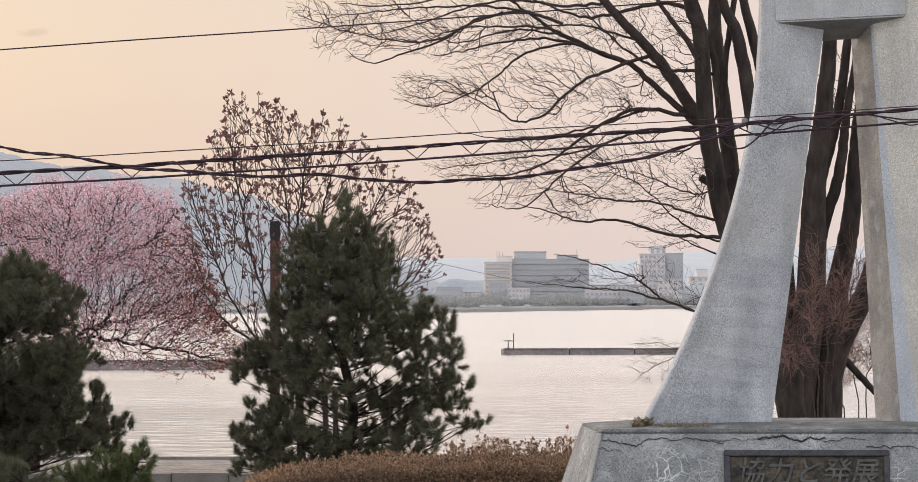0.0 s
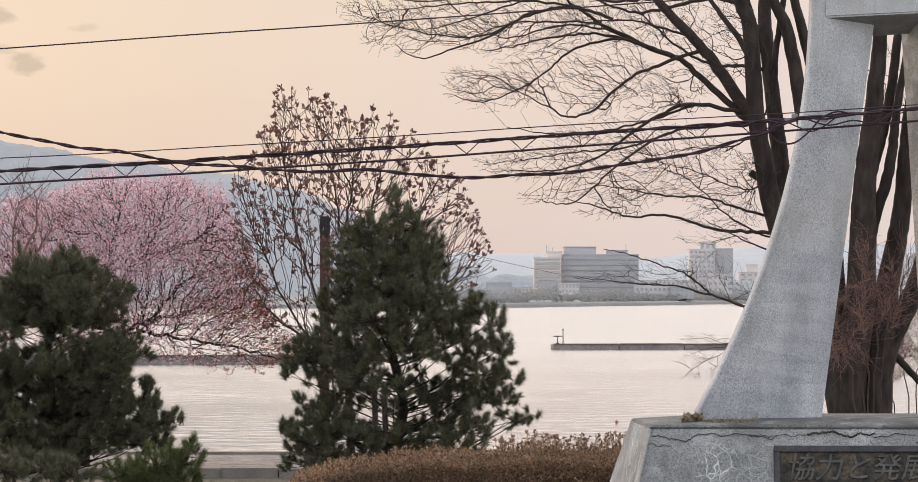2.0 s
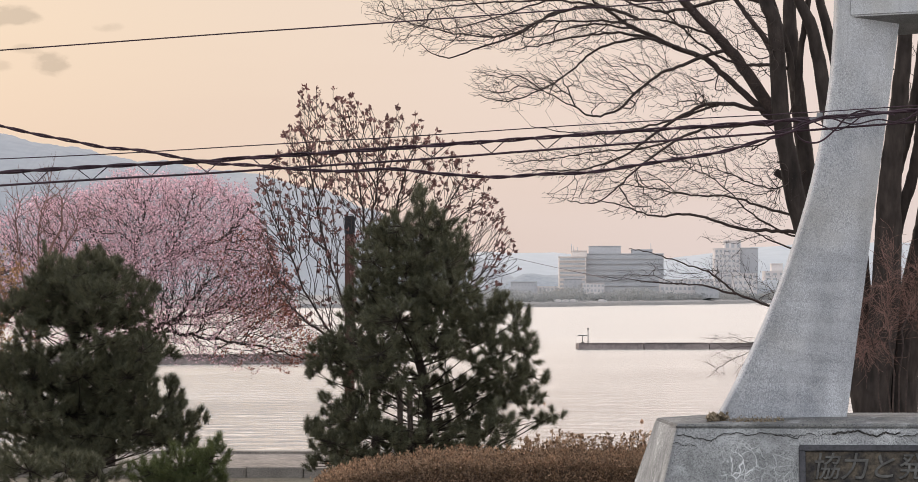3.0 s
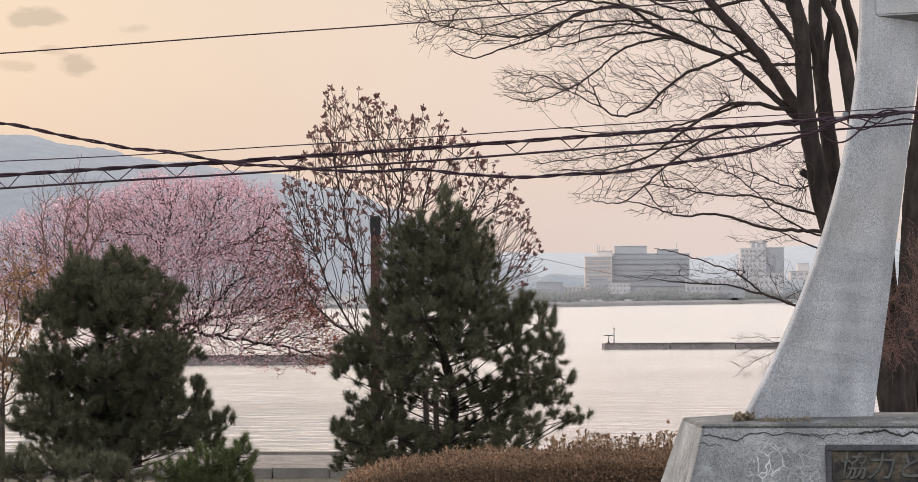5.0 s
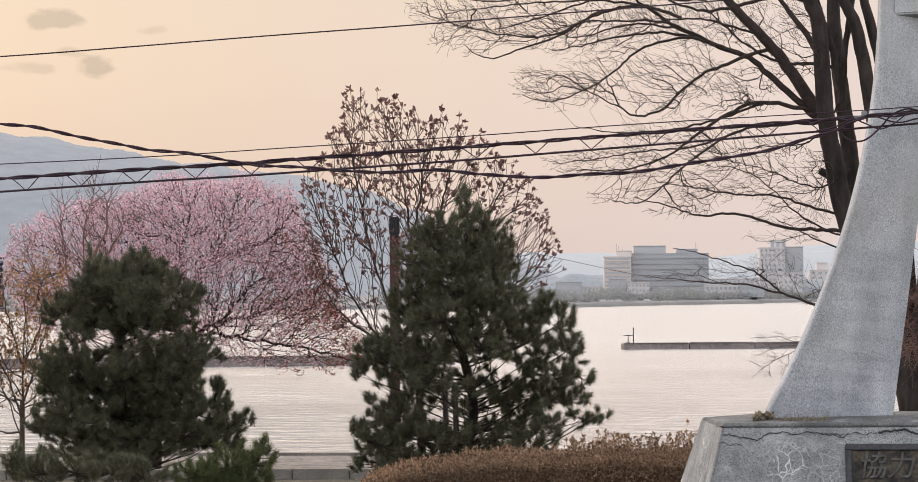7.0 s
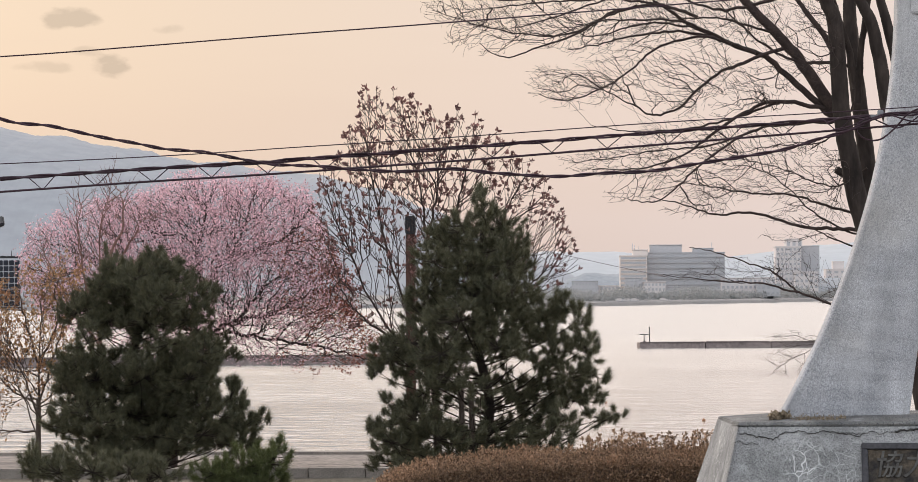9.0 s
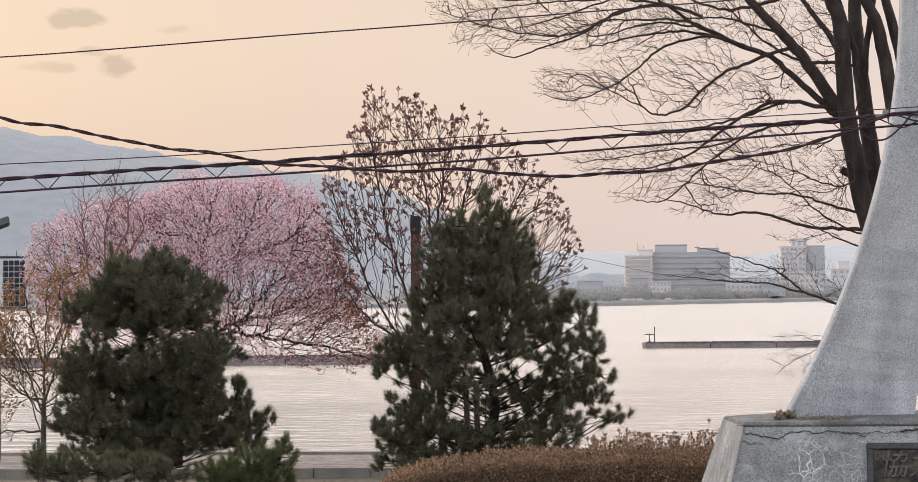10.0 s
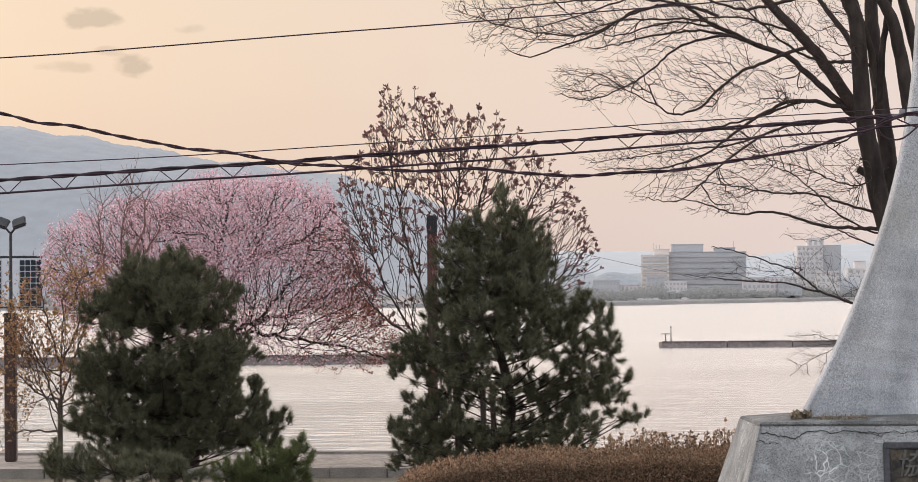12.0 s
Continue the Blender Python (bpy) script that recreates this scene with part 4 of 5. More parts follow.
    # sprays of fine twigs: bearing, rise, half width and half height of each
    HIGH = ((535, 22, 48, 30), (600, 62, 75, 42), (650, 28, 95, 48), (730, 62, 85, 38), (705, 150, 45, 30), (765, 165, 75, 34), (825, 118, 80, 55), (850, 40, 130, 48),
            (965, 40, 130, 50), (1085, 40, 110, 50), (1150, 92, 65, 60), (960, 135, 80, 45), (1060, 150, 80, 35), (1000, 185, 130, 32))
    MIDDLE = ((772, 285, 52, 20), (842, 290, 85, 34), (850, 345, 55, 16), (925, 250, 95, 40), (960, 322, 95, 36), (1052, 262, 105, 45), (1045, 350, 105, 36),
              (1135, 310, 80, 58), (1150, 382, 70, 22), (945, 372, 55, 12), (1195, 330, 36, 60))
    LOWER = ((950, 483, 60, 12), (1040, 474, 85, 26), (1120, 470, 60, 34), (1180, 505, 45, 28), (1118, 590, 52, 16), (1120, 632, 50, 26), (1130, 415, 70, 14))
    ABOVE = ((700, -70, 260, 70), (1000, -150, 320, 130), (1300, -150, 260, 130), (1480, 60, 120, 160))
    targets = []
    for sprays, room in ((HIGH, 30), (MIDDLE, 32), (ABOVE, 300), (LOWER, 36)):
        for u, v, wide, high in sprays:
            deep = rng.uniform(-0.7, 0.7)
            for _ in range(int(math.pi * wide * high / room)):
                a, r = rng.uniform(0, 6.283), math.sqrt(rng.random()) * (1 + 0.12 * rng.gauss(0, 1))
                targets.append(p(u + wide * r * math.cos(a), v + high * r * math.sin(a), deep + rng.gauss(0, 0.25)))
        if sprays is MIDDLE or sprays is ABOVE:
            wood = np.array([tuple(q) for q in seeds])
            near = [q for q in targets if np.linalg.norm(wood - np.array(tuple(q)), axis=1).min() < (0.7 if sprays is MIDDLE else 2.0)]
            branch_out(twigs, grow(seeds, ways, near, 0.3, 0.5, p(1330, 330), 1.0), 0.0020, 0.45, 0.03, wob=0.008)
            targets = []
    branch_out(twigs, grow(low_seeds, low_ways, targets, 0.3, 0.5, p(1330, 690), 1.0), 0.0014, 0.40, 0.008, wob=0.008)
    # the sawn stub
    stub = Tubes()
    stub.add([p(1228, 325), p(1212, 312), p(1196, 303)], 0.055, 0.045, 8)
    finish(root, *stems, twigs.done("crown", TWIG, root, "fine bare twigs"), stub.done("sawn_stub", BARK, root))


bare_tree()

RED = [
    dict(per_m=21.0, **{"from": 0.15}),
    dict(n=5, wild=0.32, pull=(0, 0, 0.25), taper=0.4, sides=3, per_m=16, angle=(30, 70), len=(0.25, 0.55), r=0.0036, **{"from": 0.1}),
    dict(n=4, wild=0.32, pull=(0, 0, 0.2), taper=0.5, sides=3, per_m=0, angle=(30, 70), len=(0.08, 0.26), r=0.0019, **{"from": 0.1}),
]


def red_shrub():
    """A twiggy reddish bush in front of the bare tree's stems, and a finer one behind."""
    for d, keys_list, label, density in (
            (41.0, [[(1400, 960), (1395, 650), (1385, 540), (1400, 440)], [(1402, 960), (1420, 640), (1450, 520), (1470, 450)], [(1398, 960), (1370, 640), (1345, 560), (1335, 500)], [(1400, 960), (1410, 600), (1430, 540), (1440, 470)], [(1399, 960), (1385, 620), (1365, 600), (1340, 610)]], "twiggy leafless bush with reddish shoots", 1),
            (50.0, [[(1470, 900), (1465, 690), (1455, 600), (1460, 520)], [(1472, 900), (1480, 680), (1490, 590), (1480, 500)], [(1471, 900), (1440, 700), (1435, 640), (1450, 570)]], "fine reddish bare bush behind the monument", 2.2)):
        k = d / 6385.0
        base = Vector(((keys_list[0][0][0] - 784) * k, d, 0))
        root = tree_root("bare_bush", base, label, "bush", "bushes behind the monument")
        t, tips = Tubes(), []
        stems = []
        for keys in keys_list:
            pts = [spot(u, v if v < 850 else 1400, d + rng.uniform(-0.3, 0.3)) for u, v in keys]
            stem = Tubes()
            line = [q + rand_dir() * 0.03 for q in curve_points(pts, 6)]
            stem.add(line, 0.011, 0.004, 5)
            stems.append(stem.done("stem", TWIG, root))
            spawn(t, line, 2.6 * density, 0.006, 0, RED, tips, 0.45)
        finish(root, *stems, t.done("crown", RED_TWIG, root, "fine reddish twigs"))


red_shrub()

def flowering_cherry():
    d = 66.0
    k = d / 6385.0

    def p(u, v, depth=0.0):
        return spot(u, v, d + depth, 0.0)

    base = Vector((p(52, 0).x, d, 0.10))
    root = tree_root("cherry_tree", base, "spreading cherry tree in full pink blossom by the water", "tree")
    upper = through_knots([(-200, 440), (-186, 392), (-84, 358), (0, 342), (40, 328), (72, 310), (214, 314), (295, 338), (322, 400), (352, 462), (402, 572), (430, 600)])
    lower = through_knots([(-200, 500), (-150, 560), (-60, 600), (60, 610), (196, 622), (320, 640), (400, 630), (430, 605)])
    wood = Tubes()
    wood.add(curve_points([p(52, 820), p(60, 730), p(92, 640), p(127, 577)], 5), 0.17, 0.09, 10)
    LIMBS = [
        [(127, 577), (120, 520), (135, 470), (160, 445), (195, 420)],
        [(120, 520), (105, 460), (110, 410), (120, 360)],
        [(127, 577), (170, 555), (230, 545), (280, 520), (330, 500)],
        [(127, 577), (190, 580), (250, 592), (320, 602), (390, 622)],
        [(135, 470), (165, 440), (185, 395), (200, 350)],
        [(160, 445), (220, 430), (270, 400), (300, 360)],
        [(120, 520), (60, 450), (20, 400), (0, 360)],
        [(125, 560), (50, 510), (-30, 470), (-100, 440), (-150, 420)],
        [(127, 585), (60, 560), (-40, 540), (-120, 510)],
        [(170, 555), (220, 500), (270, 470), (330, 455)],
    ]
    seeds, ways, lines = along(LIMBS, p, 0.3)
    for i, line in enumerate(lines):
        wood.add([q + rand_dir() * 0.03 for q in line], 0.045 if i in (0, 2, 7) else 0.034, 0.012, 6)
    targets = []
    while len(targets) < 6500:
        u, v = rng.uniform(-200, 425), rng.uniform(300, 655)
        rag = 12 * noise.noise(Vector((u * 0.05, v * 0.05, 0))) + rng.gauss(0, 5)
        if upper(u) + rag < v < lower(u) + rag:
            # fewer towards the left end and in the open middle below
            if rng.random() > (0.42 if v > 570 else 0.62 if u < -60 else 1.0):
                continue
            round_off = math.sqrt(max(0.05, 1 - ((u - 110) / 330) ** 2))
            targets.append(p(u, v, rng.uniform(-2.0, 2.0) * round_off))
    ends, joints = branch_out(wood, grow(seeds, ways, targets, 0.4, 0.5, p(127, 640), 1.6), 0.0042, 0.42, 0.034, wob=0.01)
    pink, red = [], []
    for q, a in joints + ends:
        u, v = 784 + q.x * 6385 / q.y, 507 - (q.z - EYE) * 6385 / q.y
        bare = max(0.0, 1 - ((u - 190) / 120) ** 2 - ((v - 520) / 75) ** 2) * 0.6 + max(0.0, (v - 560) / 200)
        if v > 400 and rng.random() < max(0.0, min(0.8, (u - 210) / 210)):
            red.append((q, a))
        elif rng.random() > bare:
            pink.append((q, a))
    v, f = flakes([q for q, a in pink], 0.032, 9, 0.062, "round")
    c = part_np("blossom", v, f, BLOSSOM, root, "dense pale pink blossom")
    v, f = flakes([q for q, a in red], 0.046, 7, 0.055, "leaf")
    r = part_np("young_leaves", v, f, RED_LEAF, root, "reddish-bronze young leaves")
    finish(root, wood.done("trunk", BARK, root, "dark trunk and limbs"), c, r)


flowering_cherry()

def budding_tree():
    d = 63.0

    def p(u, v, depth=0.0):
        return spot(u, v, d + depth, 0.0)

    base = Vector((p(515, 0).x, d, 0))
    root = tree_root("budding_tree", base, "upright tree with thin dark branches and small unfolding leaves", "tree")
    upper = through_knots([(298, 365), (312, 322), (350, 255), (372, 200), (388, 162), (462, 168), (500, 196), (591, 206), (615, 235), (650, 262), (716, 333), (745, 400), (764, 446)])
    lower = through_knots([(298, 372), (335, 495), (380, 545), (436, 585), (500, 610), (560, 600), (640, 560), (720, 500), (764, 452)])
    wood = Tubes()
    wood.add(curve_points([p(515, 860), p(514, 740), p(506, 620)], 5), 0.09, 0.05, 8)
    LIMBS = [
        [(506, 620), (500, 520), (498, 420), (484, 320), (466, 250)],
        [(506, 620), (525, 500), (545, 400), (560, 320), (580, 270)],
        [(506, 620), (465, 540), (432, 440), (408, 330), (394, 240)],
        [(506, 630), (450, 590), (400, 520), (362, 430), (335, 370)],
        [(450, 590), (410, 570), (370, 535), (350, 500)],
        [(508, 620), (560, 540), (608, 440), (640, 360), (668, 310)],
        [(508, 630), (590, 570), (660, 510), (712, 460)],
        [(498, 420), (515, 340), (522, 260)],
    ]
    seeds, ways, lines = along(LIMBS, p, 0.25)
    for line in lines:
        wood.add([q + rand_dir() * 0.02 for q in line], 0.026, 0.009, 6)
    targets = []
    while len(targets) < 2300:
        u, v = rng.uniform(298, 766), rng.uniform(160, 612)
        rag = 8 + 30 * noise.noise(Vector((u * 0.055, 0, 5.0))) + rng.gauss(0, 9)
        if upper(u) + rag < v < lower(u) + rag and rng.random() < (0.6 if v > 480 else 1.0):
            targets.append(p(u, v, rng.uniform(-1.2, 1.2)))
    ends, joints = branch_out(wood, grow(seeds, ways, targets, 0.5, 0.6, p(505, 690), 2.2), 0.0046, 0.42, 0.02, wob=0.006)
    tips = []
    for q, a in ends:
        v = 507 - (q.z - EYE) * 6385 / q.y
        if rng.random() < (0.85 if v < 330 else 0.6 if v < 480 else 0.35):
            tips.append((q, (a * 0.6 + Vector((0, 0, 0.7))).normalized()))
    for q, a in joints:
        if rng.random() < 0.10:
            tips.append((q, (a * 0.4 + Vector((0, 0, 0.7))).normalized()))
    v, f = flakes([q for q, a in tips], 0.076, 6, 0.014, "leaf", [a for q, a in tips])
    c = part_np("leaves", v, f, BUD_LEAF, root, "small brownish unfolding leaves")
    finish(root, wood.done("trunk", TWIG, root, "thin dark branches"), c)


budding_tree()

SAPLING = [
    dict(per_m=7.0, **{"from": 0.25}),
    dict(n=5, wild=0.2, pull=(0, 0, 0.3), taper=0.4, sides=4, per_m=7, angle=(30, 60), len=(0.4, 0.9), r=0.009, **{"from": 0.2}),
    dict(n=4, wild=0.22, pull=(0, 0, 0.15), taper=0.5, sides=3, per_m=0, angle=(30, 60), len=(0.12, 0.35), r=0.004, along=True, **{"from": 0.2}),
]


def sapling():
    d = 62.0
    k = d / 6385.0

    def p(u, v, depth=0.0):
        return spot(u, v, d + depth, 0.0)

    base = Vector((p(-172, 0).x, d, 0))
    root = tree_root("young_tree", base, "thin young tree with sparse yellowish and reddish leaves", "tree")
    wood, tips = Tubes(), []
    wood.add(curve_points([p(-172, 850), p(-171, 770), p(-170, 690)], 5), 0.055, 0.04, 8)
    for keys in ([(-170, 700), (-168, 600), (-165, 520), (-160, 490)], [(-170, 720), (-200, 640), (-225, 590), (-245, 560)], [(-170, 700), (-145, 620), (-125, 560), (-110, 520)],
                 [(-171, 745), (-215, 742), (-250, 745), (-270, 735)], [(-168, 640), (-190, 560), (-200, 510), (-205, 490)], [(-166, 620), (-140, 570), (-140, 500), (-130, 480)],
                 [(-170, 690), (-210, 680), (-240, 650), (-270, 640)]):
        lean = rng.uniform(-0.25, 0.25)
        guided(wood, [p(u, v, lean * j) for j, (u, v) in enumerate(keys)], 0.02, 0.005, SAPLING, tips, sides=5, first=0.25, wob=0.03)
    for i in range(14):
        end = p(rng.uniform(-275, -90), rng.uniform(480, 700), rng.uniform(-0.6, 0.6))
        start = p(-170 + rng.uniform(-3, 3), rng.uniform(620, 770))
        guided(wood, [start, start.lerp(end, 0.5) + Vector((0, 0, -0.1)), end], 0.014, 0.004, SAPLING, tips, sides=5, first=0.25, wob=0.03)
    high = [(q, a) for q, a in tips if rng.random() < (0.5 if q.z > 2.2 else 0.22)]
    v, f = flakes([q for q, a in high], 0.06, 3, 0.025, "leaf")
    c = part_np("leaves", v, f, YELLOW_LEAF, root, "sparse yellowish young leaves")
    finish(root, wood.done("trunk", YOUNG_BARK, root, "slim grey trunk and branches"), c)


sapling()


def thin_tree():
    d = 64.0
    root = tree_root("young_tree", Vector((spot(-62, 0, d).x, d, 0)), "slender reddish-brown bare young tree beside the cherry", "tree")
    wood, tips = Tubes(), []
    for keys in ([(-62, 830), (-64, 640), (-62, 500), (-60, 400), (-46, 322)], [(-63, 560), (-90, 480), (-100, 400), (-95, 350)], [(-62, 540), (-30, 460), (0, 400), (25, 365)],
                 [(-61, 470), (-30, 410), (-25, 360), (-30, 330)], [(-62, 600), (-120, 520), (-150, 460), (-165, 430)]):
        guided(wood, [spot(u, v, d + 0.1 * j, 0.0) for j, (u, v) in enumerate(keys)], 0.028, 0.006, SAPLING, tips, sides=6, first=0.35, wob=0.03)
    finish(root, wood.done("trunk", RED_TWIG, root, "thin reddish-brown stem and twigs"))


thin_tree()


def pine(name, d, u0, clumps, label, needle, trunk, seed, tuft=0.125, count=32, group="pines", gaps=(), girth=0.11, fill=1.0, sides=None):
    """A garden pine: a bent trunk, boughs, and on each a cushion of upright shoots that end in needle tufts.
    clumps: aside, rise, half width and half height of each cushion."""
    global rng
    keep, rng = rng, random.Random(seed)
    k = d / 6385.0

    def p(u, v, depth=0.0):
        return spot(u, v, d + depth)

    root = tree_root(name, Vector((p(u0, 0).x, d, 0)), label, "pine tree", group)
    wood = Tubes()
    line = [Vector((p(u + u0, 0).x, d, max(-0.05, p(0, v).z))) for u, v in trunk]
    axis = curve_points(line, 6)
    wood.add(axis, girth, 0.02, 8)
    centres, ways = [], []

    def at_height(z):
        for a, b in zip(axis, axis[1:]):
            if a.z <= z <= b.z:
                return a.lerp(b, (z - a.z) / max(1e-6, b.z - a.z))
        return axis[-1] if z > axis[-1].z else axis[0]

    def cushion(hub, wide, high, dense):
        start = at_height(max(0.2, hub.z - 0.08 - rng.uniform(0.15, 0.6) * (hub - at_height(hub.z)).length))
        mid = start.lerp(hub, 0.55) + Vector((rng.gauss(0, 0.05), rng.gauss(0, 0.05), -0.06))
        wood.add(curve_points([start, mid, hub], 5), 0.007 + 0.004 * (hub - start).length, 0.004, 5)
        deep = (wide + high) * 0.5
        surface = 4 * math.pi * ((wide * high + wide * deep + high * deep) / 3)
        for j in range(int(surface * 23 * dense)):
            out = rand_dir()
            if out.z < -0.4 and rng.random() < 0.75:
                continue
            full = rng.uniform(0.78, 1.12) if rng.random() < 0.8 else rng.uniform(0.3, 0.78)
            e = hub + Vector((out.x * wide, out.y * deep, out.z * high)) * full
            skip = False
            for du, v, gw, gh, share in gaps:
                if ((e.x - p(u0 + du, v).x) / (gw * k)) ** 2 + ((e.z - p(u0, v).z) / (gh * k)) ** 2 < 1 and rng.random() < share:
                    skip = True
            if skip:
                continue
            lead = (out * 0.75 + Vector((0, 0, 0.75)) + rand_dir() * 0.3).normalized()
            wood.add([hub, hub.lerp(e, 0.6) - Vector((0, 0, 0.03)), e], 0.006, 0.003, 3)
            # a rosette of shoots on each twig, the middle one longest
            centres.append(e + lead * 0.05)
            ways.append(lead)
            for _ in range(4):
                way = (lead + rand_dir() * 0.65).normalized()
                centres.append(e + way * rng.uniform(0.0, 0.05))
                ways.append(way)

    broad = max(abs(c[0]) for c in clumps)
    for du, v, ru, rv in clumps:
        room = math.sqrt(max(0.06, 1 - (du / (broad * 1.15)) ** 2)) * broad * k * (0.35 + 0.5 * min(1.0, ru / 50))
        for side in (-1, 1):
            jog = 0 if side < 0 else rng.uniform(-10, 10)
            hub = p(u0 + du + jog, v, 0)
            hub.y += side * rng.uniform(0.25, 0.8) * room
            cushion(hub, ru * k * 1.05, rv * k * 1.32, fill * (1.0 if side < 0 else 0.7))
    if sides:
        # the inside of the crown between its left and right edge
        left, right = through_knots(sides[0]), through_knots(sides[1])
        v = sides[0][0][0]
        while v < sides[0][-1][0]:
            u = left(v) + rng.uniform(26, 46)
            while u < right(v) - 22:
                hub = p(u0 + u + rng.uniform(-8, 8), v + rng.uniform(-10, 10), 0)
                hub.y += rng.uniform(-0.75, 0.45) * broad * k * math.sqrt(max(0.05, 1 - (u / (broad * 1.15)) ** 2))
                cushion(hub, rng.uniform(28, 42) * k, rng.uniform(22, 32) * k, fill * 0.8)
                u += rng.uniform(40, 58)
            v += 30
    vv, ff = needles(centres, ways, tuft, count, 0.0032, 0.12, 0.66)
    crown = part_np("crown", vv, ff, needle, root, "dense needle tufts")
    finish(root, wood.done("trunk", PINE_BARK, root, "dark bent trunk and boughs"), crown)
    rng = keep


TALL_HEAD = [(2, 342, 9, 20), (2, 372, 22, 18), (-28, 398, 30, 20), (36, 394, 28, 20), (-62, 424, 34, 22), (4, 424, 46, 24), (56, 430, 30, 20), (-76, 458, 36, 22),
             (-14, 466, 52, 24), (46, 466, 40, 24), (80, 468, 16, 14)]
TALL_MIDDLE = [(-86, 504, 38, 24), (-20, 512, 56, 28), (52, 508, 54, 26), (-98, 548, 40, 26), (-30, 556, 56, 28), (42, 556, 54, 28), (100, 548, 34, 22), (142, 532, 14, 24), (160, 562, 24, 28),
               (112, 586, 40, 24), (178, 606, 27, 26), (-112, 594, 40, 24), (32, 602, 46, 24), (-62, 612, 50, 26)]
TALL_FOOT = [(-150, 624, 36, 24), (-178, 648, 20, 17), (-100, 652, 52, 22), (190, 650, 26, 22), (138, 650, 40, 20), (-40, 660, 46, 20), (92, 684, 44, 18), (164, 692, 42, 22),
             (206, 726, 26, 11), (234, 714, 14, 9), (-140, 700, 30, 17), (-110, 722, 46, 22), (-180, 752, 20, 20)]
TALL_SKIRT = [(-146, 762, 42, 24), (-72, 756, 50, 24), (-6, 764, 50, 22), (58, 752, 42, 17), (124, 742, 44, 15), (40, 700, 40, 14), (110, 715, 40, 14), (-128, 796, 56, 22), (-54, 800, 56, 22), (24, 794, 54, 18), (98, 776, 50, 10)]
pine("pine_tree", 60.0, 590, TALL_HEAD + TALL_MIDDLE + TALL_FOOT + TALL_SKIRT, "bushy dark green pine standing behind the brown hedge", NEEDLE,
     [(5, 880), (0, 780), (14, 700), (-8, 590), (-6, 480), (4, 400), (2, 335)], 11, count=36, fill=0.82,
     sides=([(410, -60), (440, -92), (540, -125), (620, -170), (660, -180), (690, -125), (740, -150), (815, -160)], [(410, 48), (450, 76), (520, 118), (600, 185), (660, 195), (720, 190), (760, 150), (815, 90)]),
     gaps=((26, 704, 20, 26, 0.97), (-30, 714, 22, 22, 0.95), (72, 636, 26, 12, 0.7), (-110, 676, 40, 7, 0.7), (130, 715, 40, 8, 0.8), (-60, 586, 16, 8, 0.7)))
BROAD_HEAD = [(-46, 464, 10, 24), (-24, 474, 11, 20), (36, 458, 17, 24), (58, 470, 11, 20), (8, 484, 34, 22), (62, 488, 32, 24), (-62, 500, 30, 24), (-18, 512, 44, 28), (40, 520, 48, 28), (96, 524, 32, 26),
              (-98, 540, 34, 24), (-44, 556, 40, 18), (30, 558, 46, 18), (92, 554, 32, 16)]
BROAD_MIDDLE = [(122, 610, 40, 26), (68, 622, 46, 26), (100, 652, 46, 26), (-88, 634, 44, 30), (-36, 668, 44, 28), (24, 652, 42, 28), (-116, 672, 24, 24), (60, 676, 44, 24)]
BROAD_FOOT = [(-74, 706, 56, 28), (-6, 716, 52, 26), (58, 720, 48, 28), (124, 704, 38, 28), (164, 686, 13, 24), (182, 706, 12, 24), (184, 736, 36, 22), (-122, 734, 30, 20), (-66, 750, 46, 16),
              (36, 750, 50, 17), (120, 748, 48, 16), (156, 766, 46, 16), (-70, 778, 56, 14), (0, 778, 50, 14), (66, 774, 46, 13)]
pine("pine_tree", 60.0, 0, BROAD_HEAD + BROAD_MIDDLE + BROAD_FOOT, "rounded dark green pine with a broad clipped head", NEEDLE,
     [(14, 880), (14, 780), (2, 700), (-6, 620), (4, 570), (10, 520), (18, 480)], 23, count=36, girth=0.13, fill=1.15,
     sides=([(480, -50), (540, -115), (590, -110), (660, -130), (740, -145), (775, -110)], [(480, 80), (530, 120), (600, 135), (650, 140), (700, 180), (745, 205), (775, 150)]),
     gaps=((-34, 592, 28, 12, 0.95), (34, 586, 26, 9, 0.9), (9, 720, 10, 12, 0.9), (-30, 696, 10, 8, 0.8)))
pine("pine_shrub", 55.0, 185, [(-52, 818, 40, 22), (0, 806, 44, 26), (44, 800, 34, 28), (58, 778, 11, 22), (24, 836, 60, 22), (-40, 846, 50, 18)],
     "low fresh green pine shrub below the dark pine", GREEN_NEEDLE, [(0, 885), (8, 840), (45, 800), (58, 766)], 5, count=26, group="pine shrubs", girth=0.04)
pine("pine_shrub", 55.0, -70, [(-112, 796, 14, 24), (-96, 812, 26, 24), (-60, 814, 40, 24), (0, 812, 50, 24), (60, 812, 50, 22), (110, 822, 36, 20)],
     "low dull green pine shrub at the dark pine's foot", NEEDLE, [(0, 885), (8, 840), (10, 812)], 6, count=26, group="pine shrubs", girth=0.04, fill=1.1)


